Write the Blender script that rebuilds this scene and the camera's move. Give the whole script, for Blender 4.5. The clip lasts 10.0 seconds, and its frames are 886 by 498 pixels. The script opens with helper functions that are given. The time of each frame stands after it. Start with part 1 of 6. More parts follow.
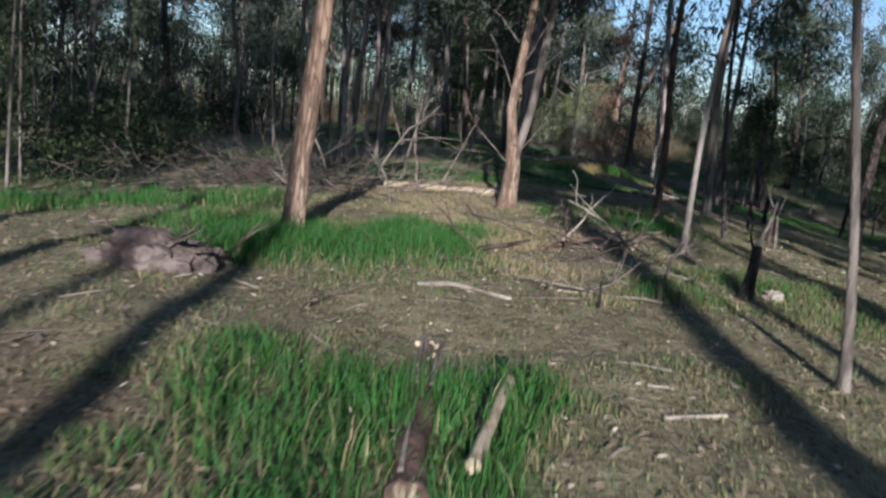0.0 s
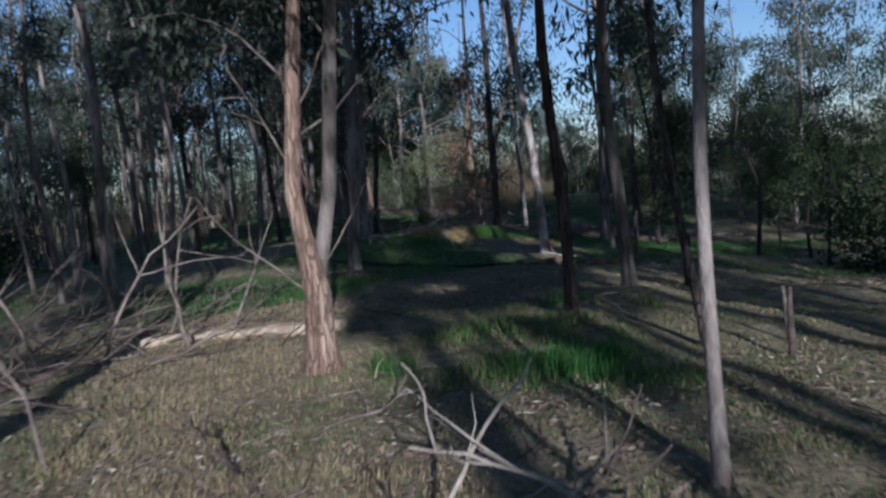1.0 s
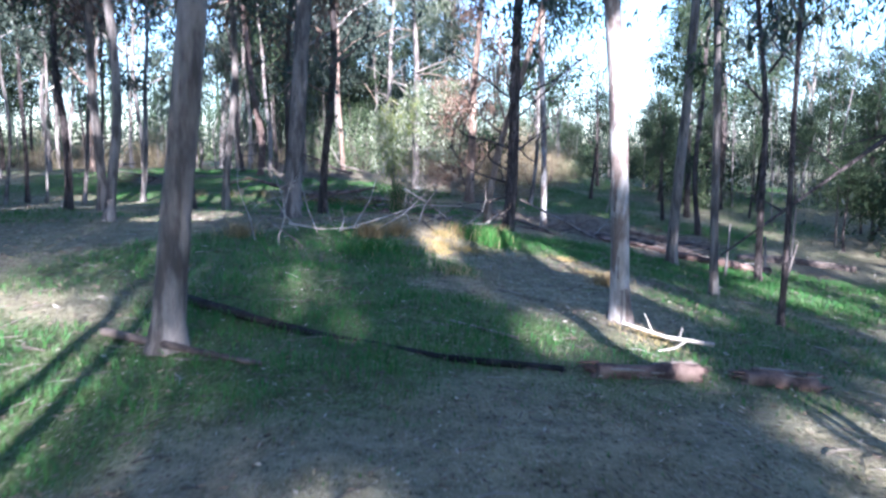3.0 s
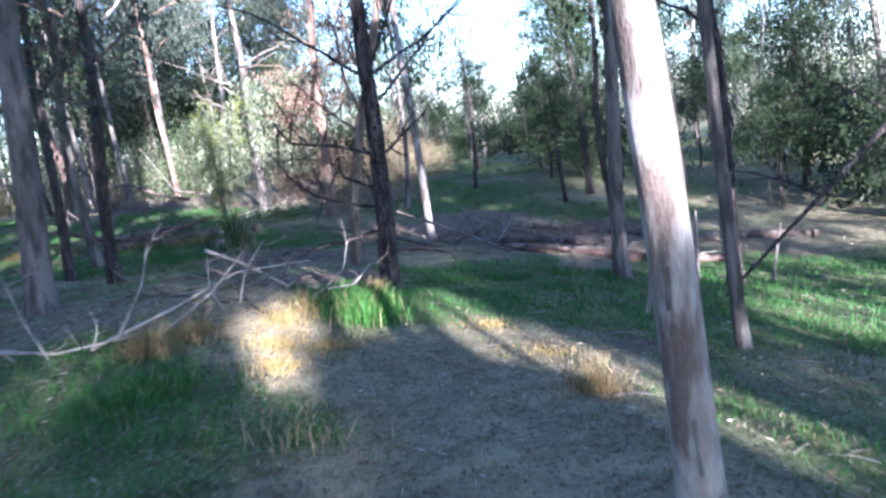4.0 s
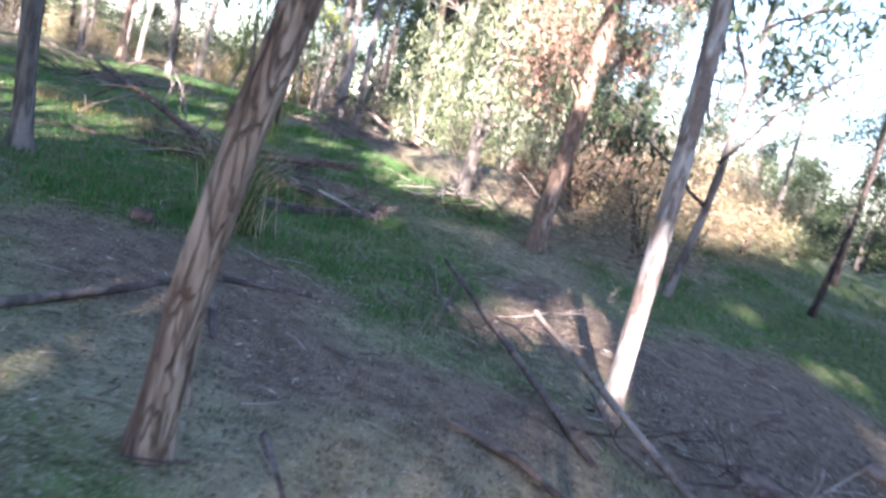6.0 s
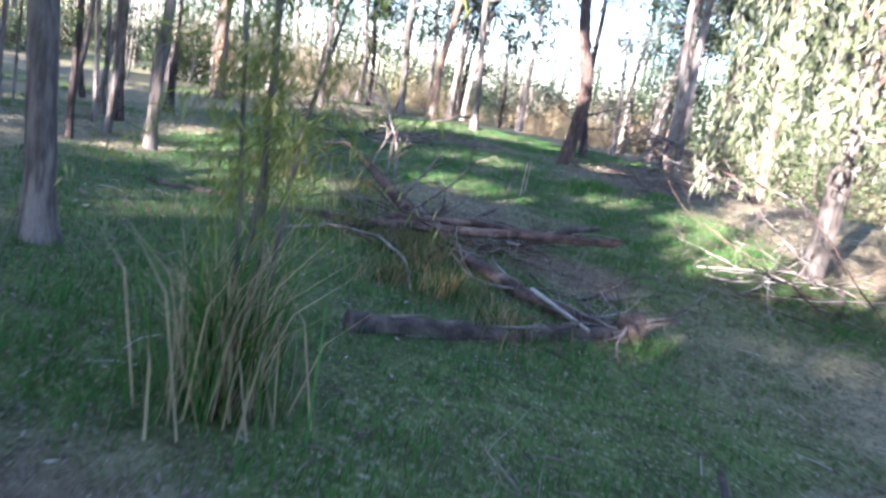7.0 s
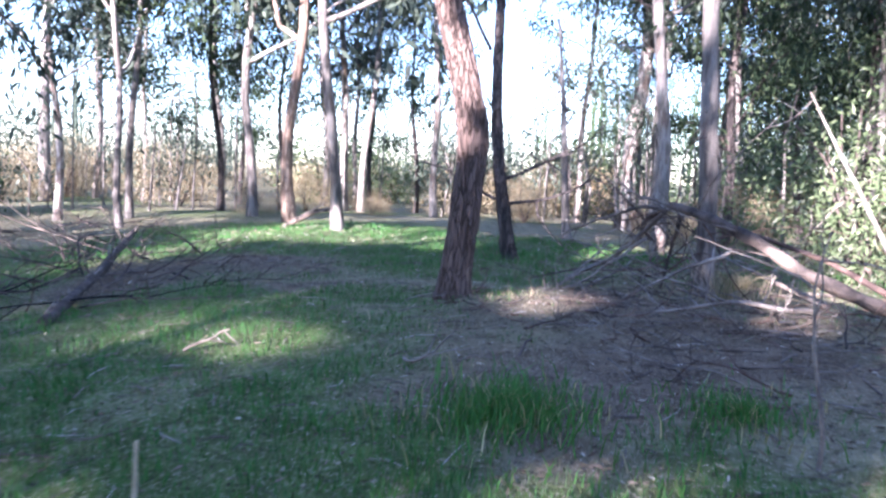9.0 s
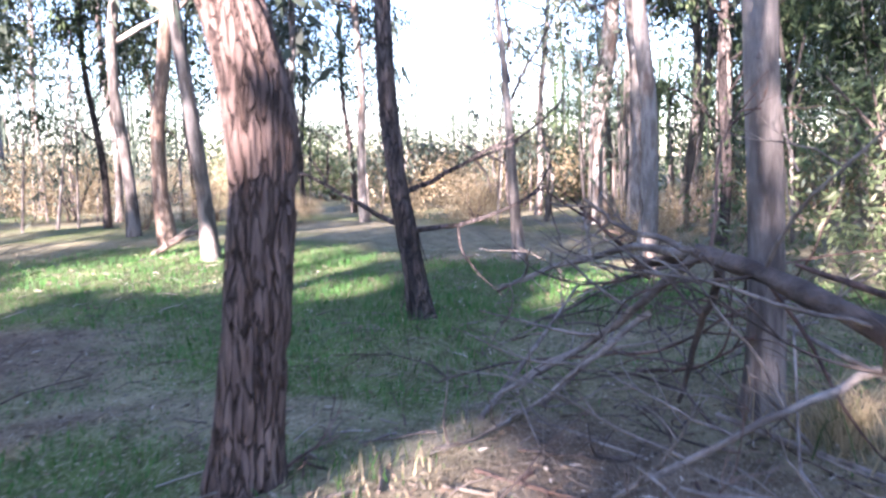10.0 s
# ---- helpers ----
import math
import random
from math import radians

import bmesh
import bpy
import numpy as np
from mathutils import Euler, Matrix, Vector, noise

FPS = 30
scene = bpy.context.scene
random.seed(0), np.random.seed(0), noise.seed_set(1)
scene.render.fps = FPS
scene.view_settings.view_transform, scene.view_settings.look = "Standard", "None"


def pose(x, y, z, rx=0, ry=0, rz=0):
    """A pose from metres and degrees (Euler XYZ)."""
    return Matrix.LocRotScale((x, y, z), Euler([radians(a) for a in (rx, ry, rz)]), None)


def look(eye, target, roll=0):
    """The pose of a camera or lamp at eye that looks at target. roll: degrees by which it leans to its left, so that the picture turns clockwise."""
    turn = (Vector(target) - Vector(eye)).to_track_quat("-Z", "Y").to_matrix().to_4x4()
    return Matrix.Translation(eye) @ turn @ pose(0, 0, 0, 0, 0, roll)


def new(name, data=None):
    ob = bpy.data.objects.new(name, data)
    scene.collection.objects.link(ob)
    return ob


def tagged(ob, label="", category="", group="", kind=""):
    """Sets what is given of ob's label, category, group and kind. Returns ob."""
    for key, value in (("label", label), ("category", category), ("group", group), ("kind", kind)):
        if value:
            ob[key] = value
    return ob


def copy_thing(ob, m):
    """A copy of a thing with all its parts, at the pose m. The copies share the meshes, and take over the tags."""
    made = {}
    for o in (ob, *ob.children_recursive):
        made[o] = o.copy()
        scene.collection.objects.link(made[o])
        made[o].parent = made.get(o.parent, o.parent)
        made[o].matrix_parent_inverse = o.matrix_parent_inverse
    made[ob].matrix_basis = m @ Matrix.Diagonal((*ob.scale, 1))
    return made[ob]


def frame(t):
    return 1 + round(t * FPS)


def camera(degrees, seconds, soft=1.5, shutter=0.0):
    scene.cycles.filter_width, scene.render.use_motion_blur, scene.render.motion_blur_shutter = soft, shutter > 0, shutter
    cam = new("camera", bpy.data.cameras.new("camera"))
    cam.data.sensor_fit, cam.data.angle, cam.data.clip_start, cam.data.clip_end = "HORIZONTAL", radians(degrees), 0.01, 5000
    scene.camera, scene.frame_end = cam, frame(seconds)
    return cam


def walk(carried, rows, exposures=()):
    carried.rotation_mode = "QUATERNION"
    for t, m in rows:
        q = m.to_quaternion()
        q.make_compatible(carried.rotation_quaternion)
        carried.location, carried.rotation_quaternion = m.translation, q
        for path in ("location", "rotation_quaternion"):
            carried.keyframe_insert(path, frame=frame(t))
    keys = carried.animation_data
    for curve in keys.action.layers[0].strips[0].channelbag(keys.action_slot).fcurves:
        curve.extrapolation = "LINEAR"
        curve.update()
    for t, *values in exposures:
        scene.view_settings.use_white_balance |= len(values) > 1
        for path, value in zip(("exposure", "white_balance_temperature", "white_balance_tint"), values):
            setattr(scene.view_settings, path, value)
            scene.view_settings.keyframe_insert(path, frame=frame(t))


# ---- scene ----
cam = camera(59.1, 10.0, soft=2.5, shutter=0.18)
PATH = [
    (0, (-0.303, -0.107, 1.466), (-0.187, 2.850, 0.972), 5.7),
    (0.5, (0.256, 2.296, 1.577), (0.376, 5.264, 1.154), 5.4),
    (1, (0.861, 4.974, 1.656), (1.433, 7.908, 1.410), -5.5),
    (1.5, (1.363, 7.078, 1.761), (2.024, 9.989, 1.459), -5.8),
    (2, (1.924, 8.981, 1.592), (2.522, 11.902, 1.258), 4.7),
    (2.2, (2.099, 9.686, 1.540), (2.673, 12.610, 1.188), 4.7),
    (3.3, (3.004, 14.559, 1.717), (3.727, 17.443, 1.317), -2.6),
    (3.5, (3.247, 15.458, 1.773), (4.075, 18.312, 1.361), -5.2),
    (4, (4.085, 17.656, 1.813), (5.133, 20.430, 1.363), -7.5),
    (4.5, (5.017, 19.838, 1.728), (6.265, 22.526, 1.260), -8.1),
    (5, (6.090, 21.903, 1.565), (7.253, 24.622, 1.064), -2.3),
    (5.5, (7.154, 23.867, 1.482), (7.706, 26.766, 0.943), 6.4),
    (6, (7.879, 26.068, 1.510), (7.757, 29.026, 1.026), 15.3),
    (6.2, (8.132, 26.882, 1.309), (7.730, 29.820, 0.860), 17.3),
    (7.3, (7.716, 31.883, 1.685), (6.012, 34.283, 1.106), 5.4),
    (7.5, (7.405, 32.785, 1.701), (5.647, 35.160, 1.181), 1.7),
    (8, (6.382, 35.180, 1.611), (4.801, 37.701, 1.235), -2.5),
    (8.5, (5.617, 37.520, 1.574), (4.245, 40.174, 1.303), -4.0),
    (9, (5.059, 39.603, 1.559), (3.664, 42.243, 1.273), 2.3),
    (9.5, (4.542, 41.495, 1.665), (3.229, 44.172, 1.336), -0.8),
    (10, (4.027, 43.249, 1.790), (2.732, 45.933, 1.440), -0.9),
]
walk(cam, [(t, look(eye, target, roll)) for t, eye, target, roll in PATH],
     exposures=((0, 0.65, 5700, 14), (0.6, 0.45, 5350, 15), (1.1, 0.2, 5200, 18), (1.6, 1.0, 4950, 17), (2.2, 2.05, 5000, 18), (3.3, 2.87, 5150, 22), (4, 2.93, 5200, 23), (5, 3.05, 5600, 32), (5.5, 3.6, 5850, 30), (6, 3.5, 6050, 27), (7.5, 3.7, 5850, 25), (8, 3.9, 5850, 29), (8.5, 3.52, 5650, 31), (9, 3.4, 5500, 30), (10, 3.7, 6050, 34)))

# ---- world, sun ----
SUN_UP, SUN_YAW = 16.5, -2.0        # height of the sun; shadows run along this heading
world = bpy.data.worlds.new("world")
scene.world = world
world.use_nodes = True
sky = world.node_tree.nodes.new("ShaderNodeTexSky")
sky.sky_type, sky.sun_disc = "NISHITA", False
sky.sun_elevation, sky.sun_rotation = radians(SUN_UP), radians(180 + 2.0)
sky.air_density, sky.dust_density, sky.ozone_density = 1.0, 0.3, 2.5
back = world.node_tree.nodes["Background"]
deeper = world.node_tree.nodes.new("ShaderNodeHueSaturation")
deeper.inputs["Saturation"].default_value = 1.0
world.node_tree.links.new(sky.outputs[0], deeper.inputs["Color"])
world.node_tree.links.new(deeper.outputs[0], back.inputs[0])
back.inputs[1].default_value = 0.082

sun = new("sun", bpy.data.lights.new("sun", "SUN"))
sun.data.energy, sun.data.angle, sun.data.color = 5.0, radians(0.6), (1.0, 0.9, 0.77)
sun.matrix_world = look((0, 0, 60), (60 * math.sin(radians(2.0)), 60 * math.cos(radians(2.0)), 60 - 60 * math.tan(radians(SUN_UP))))

# ---- small tools ----
rng = np.random.default_rng(7)


def lattice(ix, iy, seed):
    h = np.sin(ix * 127.1 + iy * 311.7 + seed * 74.7) * 43758.5453
    return h - np.floor(h)


def vnoise(x, y, size, seed=0):
    """Smooth noise from 0 to 1 over the plan, with cells of that size."""
    x, y = np.asarray(x, float) / size, np.asarray(y, float) / size
    ix, iy = np.floor(x), np.floor(y)
    fx, fy = x - ix, y - iy
    fx, fy = fx * fx * (3 - 2 * fx), fy * fy * (3 - 2 * fy)
    a = lattice(ix, iy, seed) * (1 - fx) + lattice(ix + 1, iy, seed) * fx
    b = lattice(ix, iy + 1, seed) * (1 - fx) + lattice(ix + 1, iy + 1, seed) * fx
    return a * (1 - fy) + b * fy


SWELL_X, SWELL_Y = (-9, -1, 7, 15), (0, 9, 18, 27, 36, 45, 54)
SWELL = ((0.15, 0.01, 0.08, -0.07), (-0.5, 0.62, -0.2, -0.07), (-0.65, 0.05, 0.16, -0.85), (0.2, 0.33, 0.52, -0.89),
         (0.12, -0.43, -0.03, -0.38), (-0.7, 0.47, 0.32, 0.45), (0.24, 0.46, -0.4, 0.06))


def rise(x, y):
    """The height of the ground, without its small bumps."""
    x, y = np.asarray(x, float), np.asarray(y, float)
    z = np.zeros(np.broadcast(x, y).shape)
    for cy, row in zip(SWELL_Y, SWELL):
        for cx, h in zip(SWELL_X, row):
            z = z + h * np.exp(-((x - cx) ** 2 + (y - cy) ** 2) / 84.5)
    return z


def earth(x, y):
    """The height of the ground with its bumps."""
    bank = .34 * np.exp(-((np.asarray(x) - 4.6) ** 2 / 1.6 + (np.asarray(y) - 25.0) ** 2 / .9))
    return rise(x, y) + bank + .10 * (vnoise(x, y, 1.3, 3) - .5) + .05 * (vnoise(x, y, .45, 4) - .5)


LUSH = ((-.95, 7.0, 1.5), (-.65, 2.8, .85), (-5.2, 10.5, 2.5), (3.05, 10.4, .35), (1.4, 10.9, .3), (12, 25.3, 2.5), (2.8, 22.3, 2), (3.3, 19.8, 1.6),
        (5.9, 24.9, .9), (9.6, 23.2, 1.3), (5.2, 41.8, .8), (5, 34.6, 3), (4.5, 32.7, 2), (3.5, 36, 2.2), (3.6, 42.5, 1.6), (2, 41, 1.5), (3, 43.4, .8), (2.2, 36, 2), (8, 25.6, 1.4), (-5, 49, 4), (0, 42, 2.5), (4.6, 42.3, 1.8), (5.4, 40.6, 1.5), (.8, 38.3, 1.6), (-1.6, 40.4, 1.8), (2.4, 34.8, 1.8), (4.9, 31.6, 1.2), (5.6, 33.6, 1.2), (1.0, 48.0, 1.2), (1.4, 50.5, 1.4), (4.3, 13.2, .4), (0, 17.2, 1.2), (-1.2, 19.4, 1.6), (12.8, 37.2, 2.6), (14.2, 33.0, 1.6), (7.5, 26.9, 1.5), (8.8, 27.3, 1.2), (6.6, 26.6, .7), (7.6, 24.4, .7))
BARE = ((-1.95, 2.8, 1.3), (11.4, 32.8, 3.0), (12.7, 31.6, 2.4), (11.2, 34.6, 2.0), (10.5, 30.5, 2.2), (9.3, 33.6, 1.6), (8.0, 30.6, 1.2), (14.5, 28.7, 2), (6.7, 30.4, 1.6),
        (5.2, 37.4, 1.1), (4.4, 38.0, 1.6), (4.4, 45.3, 2.2), (3.3, 46.3, 0.9), (-2.0, 45.8, 2.0), (4.1, 43.8, 1.1), (4.7, 38.9, 1.0), (-4, 13, 1.8), (6.0, 27.4, .9), (10.4, 28.2, 1.0), (8.0, 22.7, .7), (-.3, 45.5, 1.1), (.2, 46.1, .8), (-1.2, 46.6, 1.2))
STRAW = ((4.7, 24.2, .8), (.55, 7.35, .8), (4.8, 23.2, .5), (8.3, 32.9, .8), (3.1, 37.2, 1), (2.9, 46, .9), (0, 14.5, 1.5), (.6, 12, 1.4), (6.9, 22.5, .5), (.9, 8.4, .9), (.2, 9.8, .9), (1.3, 11.5, .7), (.9, 6.0, .8))


def patches(x, y, list_):
    v = np.zeros(np.shape(x))
    x, y = x + 1.3 * (vnoise(x, y, 1.1, 31) - .5) + .5 * (vnoise(x, y, .35, 32) - .5), y + 1.3 * (vnoise(x, y, 1.1, 33) - .5) + .5 * (vnoise(x, y, .35, 34) - .5)
    for px, py, r in list_:
        v = np.maximum(v, 1.35 - np.sqrt((x - px) ** 2 + (y - py) ** 2) / r)
    return v


def smooth(v, a, b):
    v = np.clip((v - a) / (b - a), 0, 1)
    return v * v * (3 - 2 * v)


def cover(x, y):
    """How lush, how bare and how straw-like the ground is, each from 0 to 1."""
    n1, n2, n3 = vnoise(x, y, 2.6, 11), vnoise(x, y, .8, 12), vnoise(x, y, 1.7, 13)
    green = smooth(y, 14, 20) * .21
    lush = smooth(patches(x, y, LUSH) * .75 + .7 * n1 + .35 * n2 + green + .06, .70, 1.15)
    bare = smooth(patches(x, y, BARE) * .7 + .6 * n3 + .4 * n2, .75, 1.3)
    straw = smooth(patches(x, y, STRAW) * .8 + .7 * vnoise(x, y, 2.1, 15) + .3 * n2 - green * .6, .7, 1.1)
    return lush * (1 - bare), bare, straw * (1 - bare)


def mesh_of(name, verts, loops, sizes, smooth_faces=True):
    """A mesh from arrays: vertices, the corners of all faces in a row, and the corners per face."""
    me = bpy.data.meshes.new(name)
    verts, loops, sizes = np.asarray(verts, np.float32), np.asarray(loops, np.int32).ravel(), np.asarray(sizes, np.int32)
    me.vertices.add(len(verts)), me.loops.add(len(loops)), me.polygons.add(len(sizes))
    me.vertices.foreach_set("co", verts.ravel())
    me.loops.foreach_set("vertex_index", loops)
    me.polygons.foreach_set("loop_start", np.r_[0, np.cumsum(sizes)[:-1]].astype(np.int32))
    me.polygons.foreach_set("use_smooth", np.full(len(sizes), smooth_faces))
    me.update(calc_edges=True)
    return me


class Shape:
    """Gathers tubes and leaves, and turns them into one mesh."""

    def __init__(self):
        self.verts, self.loops, self.sizes, self.count = [], [], [], 0

    def add(self, verts, faces):
        faces = np.asarray(faces, np.int32)
        self.verts.append(np.asarray(verts, float).reshape(-1, 3)), self.loops.append((faces + self.count).ravel())
        self.sizes.append(np.full(len(faces), faces.shape[1]))
        self.count += len(self.verts[-1])

    def tube(self, pts, radii, sides=8, relief=None, caps=True):
        pts, radii = np.asarray(pts, float), np.asarray(radii, float)
        n = len(pts)
        along = np.gradient(pts, axis=0)
        along /= np.linalg.norm(along, axis=1)[:, None] + 1e-9
        ref = np.array((1.0, 0, 0)) if abs(along[0][0]) < .8 else np.array((0, 1.0, 0))
        u = np.cross(along, ref)
        u /= np.linalg.norm(u, axis=1)[:, None] + 1e-9
        v = np.cross(along, u)
        a = np.linspace(0, 2 * np.pi, sides, endpoint=False)
        r = np.repeat(radii[:, None], sides, 1)
        if relief is not None:
            s = np.r_[0, np.cumsum(np.linalg.norm(np.diff(pts, axis=0), axis=1))]
            r = r * (1 + relief(a[None, :] + 0 * s[:, None], s[:, None] + 0 * a[None, :], r))
        ring = pts[:, None] + r[..., None] * (np.cos(a)[None, :, None] * u[:, None] + np.sin(a)[None, :, None] * v[:, None])
        i, j = np.meshgrid(np.arange(n - 1), np.arange(sides), indexing="ij")
        k = (j + 1) % sides
        self.add(ring, np.stack([i * sides + j, i * sides + k, (i + 1) * sides + k, (i + 1) * sides + j], -1).reshape(-1, 4))
        if caps:
            for end in (0, n - 1):
                rim = ring[end]
                mid = rim.mean(0) + along[end] * radii[end] * (.15 if end else -.15)
                self.add(np.r_[rim, [mid]], [(q, (q + 1) % sides, sides) if end else ((q + 1) % sides, q, sides) for q in range(sides)])

    def leaves(self, at, way, length, width, gen):
        """Narrow pointed leaves."""
        n = len(at)
        way = way / (np.linalg.norm(way, axis=1)[:, None] + 1e-9)
        side = np.cross(way, gen.normal(size=(n, 3)))
        side /= np.linalg.norm(side, axis=1)[:, None] + 1e-9
        length, width = np.broadcast_to(length, n)[:, None], np.broadcast_to(width, n)[:, None]
        mid = at + way * length * .42
        v = np.stack([at, mid + side * width / 2, at + way * length, mid - side * width / 2], 1)
        self.add(v, np.arange(4 * n).reshape(n, 4))

    def mesh(self, name, smooth_faces=True):
        return mesh_of(name, np.concatenate(self.verts), np.concatenate(self.loops), np.concatenate(self.sizes), smooth_faces)


def part(name, data, material, parent, label=""):
    """Links a mesh as one part under a thing."""
    ob = new(name, data)
    if material and not data.materials:
        data.materials.append(material)
    ob.parent = parent
    return tagged(ob, label)


def thing(name, x, y, z, label, category, group="", kind="", turn=0.0):
    """An empty at the base of a thing, that carries its parts."""
    ob = new(name)
    ob.empty_display_size = .2
    ob.matrix_basis = pose(x, y, z, 0, 0, turn)
    return tagged(ob, label, category, group, kind)


# ---- materials ----
def material(name, dark, light, accent=None, scale=6.0, stretch=(1, 1, 1), rough=.85, bump=.3, grain=60.0, share=.5, leafy=0.0, island=False, dist=.02, furrow=0.0, crack=.6):
    """Two tones mixed by broad noise, mottled by fine grain, with a third tone in patches and relief from both."""
    m = bpy.data.materials.new(name)
    m.use_nodes = True
    t = m.node_tree
    n, l = t.nodes, t.links
    shader = n["Principled BSDF"]
    shader.inputs["Roughness"].default_value = rough
    shader.inputs["Specular IOR Level"].default_value = .1 if leafy else .25
    coord, mapping = n.new("ShaderNodeTexCoord"), n.new("ShaderNodeMapping")
    mapping.inputs["Scale"].default_value = stretch
    l.new(coord.outputs["Object"], mapping.inputs["Vector"])

    def noise_at(s, detail):
        node = n.new("ShaderNodeTexNoise")
        node.inputs["Scale"].default_value, node.inputs["Detail"].default_value, node.inputs["Roughness"].default_value = s, detail, .6
        l.new(mapping.outputs[0], node.inputs["Vector"])
        return node.outputs["Fac"]

    def ramp(value, a, b):
        node = n.new("ShaderNodeMapRange")
        node.inputs["From Min"].default_value, node.inputs["From Max"].default_value = a, b
        l.new(value, node.inputs["Value"])
        return node.outputs[0]

    def mix(f, a, b, how="MIX"):
        node = n.new("ShaderNodeMix")
        node.data_type, node.blend_type = "RGBA", how
        for socket, v in ((node.inputs["Factor"], f), (node.inputs["A"], a), (node.inputs["B"], b)):
            if isinstance(v, bpy.types.NodeSocket):
                l.new(v, socket)
            else:
                socket.default_value = v if isinstance(v, float) else (*v, 1)
        return node.outputs["Result"]

    broad, fine = noise_at(scale, 4), noise_at(grain, 3)
    if island:
        geo = n.new("ShaderNodeNewGeometry")
        colour = mix(geo.outputs["Random Per Island"], dark, light)
        if accent:
            last = ramp(geo.outputs["Random Per Island"], 1 - share, 1 - share + .02)
            colour = mix(last, colour, accent)
        colour = mix(ramp(broad, .3, .7), colour, mix(.45, colour, dark))
    else:
        colour = mix(ramp(broad, .42, .58), dark, light)
        if accent:
            colour = mix(ramp(noise_at(scale * .45, 3), .9 - share, .9 - share + .10), colour, accent)
        colour = mix(ramp(fine, .25, .75), mix(.5, colour, dark), colour)
        relief = n.new("ShaderNodeBump")
        relief.inputs["Strength"].default_value, relief.inputs["Distance"].default_value = bump, dist
        both = n.new("ShaderNodeMath")
        both.operation = "ADD"
        l.new(broad, both.inputs[0]), l.new(fine, both.inputs[1])
        if furrow:
            # long cracks between plates of bark
            wander, shift, cells = n.new("ShaderNodeTexNoise"), n.new("ShaderNodeMix"), n.new("ShaderNodeTexVoronoi")
            wander.inputs["Scale"].default_value, wander.inputs["Detail"].default_value = furrow * .8, 3
            l.new(mapping.outputs[0], wander.inputs["Vector"])
            shift.data_type, shift.blend_type = "RGBA", "LINEAR_LIGHT"
            shift.inputs["Factor"].default_value = .9 / furrow
            l.new(mapping.outputs[0], shift.inputs["A"]), l.new(wander.outputs["Color"], shift.inputs["B"])
            cells.feature = "DISTANCE_TO_EDGE"
            cells.inputs["Scale"].default_value = furrow
            l.new(shift.outputs["Result"], cells.inputs["Vector"])
            plate = ramp(cells.outputs["Distance"], .0, .11)
            colour = mix(plate, tuple(c * crack for c in dark), colour)
            deep_ = n.new("ShaderNodeMath")
            deep_.operation = "MULTIPLY_ADD"
            deep_.inputs[1].default_value = 2.5
            l.new(plate, deep_.inputs[0]), l.new(both.outputs[0], deep_.inputs[2])
            both = deep_
        l.new(both.outputs[0], relief.inputs["Height"]), l.new(relief.outputs[0], shader.inputs["Normal"])
    l.new(colour, shader.inputs["Base Color"])
    if leafy:
        through_ = n.new("ShaderNodeBsdfTranslucent")
        l.new(colour, through_.inputs["Color"])
        blend = n.new("ShaderNodeMixShader")
        blend.inputs[0].default_value = leafy
        l.new(shader.outputs[0], blend.inputs[1]), l.new(through_.outputs[0], blend.inputs[2])
        l.new(blend.outputs[0], n["Material Output"].inputs["Surface"])
    return m


BARK = {
    "stringy": material("stringy_bark", (.17, .115, .085), (.33, .235, .175), (.44, .34, .26), 5, (3.4, 3.4, .40), .9, .8, 26, .38, dist=.012, furrow=7.0, crack=.95),
    "furrowed": material("furrowed_bark", (.125, .085, .07), (.20, .142, .117), (.28, .205, .165), 6, (3.4, 3.4, .5), .92, 1.0, 26, .28, dist=.016, furrow=9.5),
    "iron": material("ridged_bark", (.078, .055, .047), (.17, .122, .10), (.26, .195, .16), 5, (3.4, 3.4, .22), .92, 1.0, 26, .3, dist=.02, furrow=9.0, crack=.6),
    "dark": material("dark_bark", (.055, .045, .042), (.14, .112, .102), (.24, .19, .165), 6, (3, 3, .5), .92, 1.0, 24, .35, dist=.02, furrow=11.0, crack=.8),
    "pale": material("pale_bark", (.16, .142, .125), (.32, .29, .26), (.11, .08, .065), 6, (2, 2, .6), .75, .6, 40, .40),
    "white": material("white_bark", (.29, .26, .23), (.47, .435, .40), (.12, .082, .066), 7, (2.2, 2.2, .7), .7, .6, 40, .43),
    "grey": material("grey_bark", (.08, .069, .061), (.20, .175, .155), (.28, .25, .22), 4, (3, 3, .6), .85, .8, 30, .4),
}
LEAF = {
    "gum": material("gum_leaves", (.038, .053, .040), (.117, .142, .106), (.21, .225, .18), 2, leafy=.25, island=True, rough=.6, share=.10),
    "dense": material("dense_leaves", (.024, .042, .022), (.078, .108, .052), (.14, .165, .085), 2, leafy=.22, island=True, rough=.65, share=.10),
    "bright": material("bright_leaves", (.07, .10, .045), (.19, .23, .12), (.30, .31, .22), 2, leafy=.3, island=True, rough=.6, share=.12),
    "hanging": material("hanging_leaves", (.12, .15, .08), (.31, .34, .21), (.5, .5, .4), 2, leafy=.35, island=True, rough=.5, share=.2),
    "feather": material("feathery_leaves", (.12, .15, .035), (.29, .33, .09), (.42, .42, .16), 2, leafy=.35, island=True, rough=.55, share=.2),
    "rust": material("dead_leaves", (.10, .06, .045), (.27, .17, .12), (.36, .27, .2), 2, leafy=.25, island=True, rough=.8, share=.2),
    "dry": material("dry_bush_leaves", (.17, .13, .075), (.42, .34, .2), (.5, .45, .32), 2, leafy=.25, island=True, rough=.8, share=.2),
}
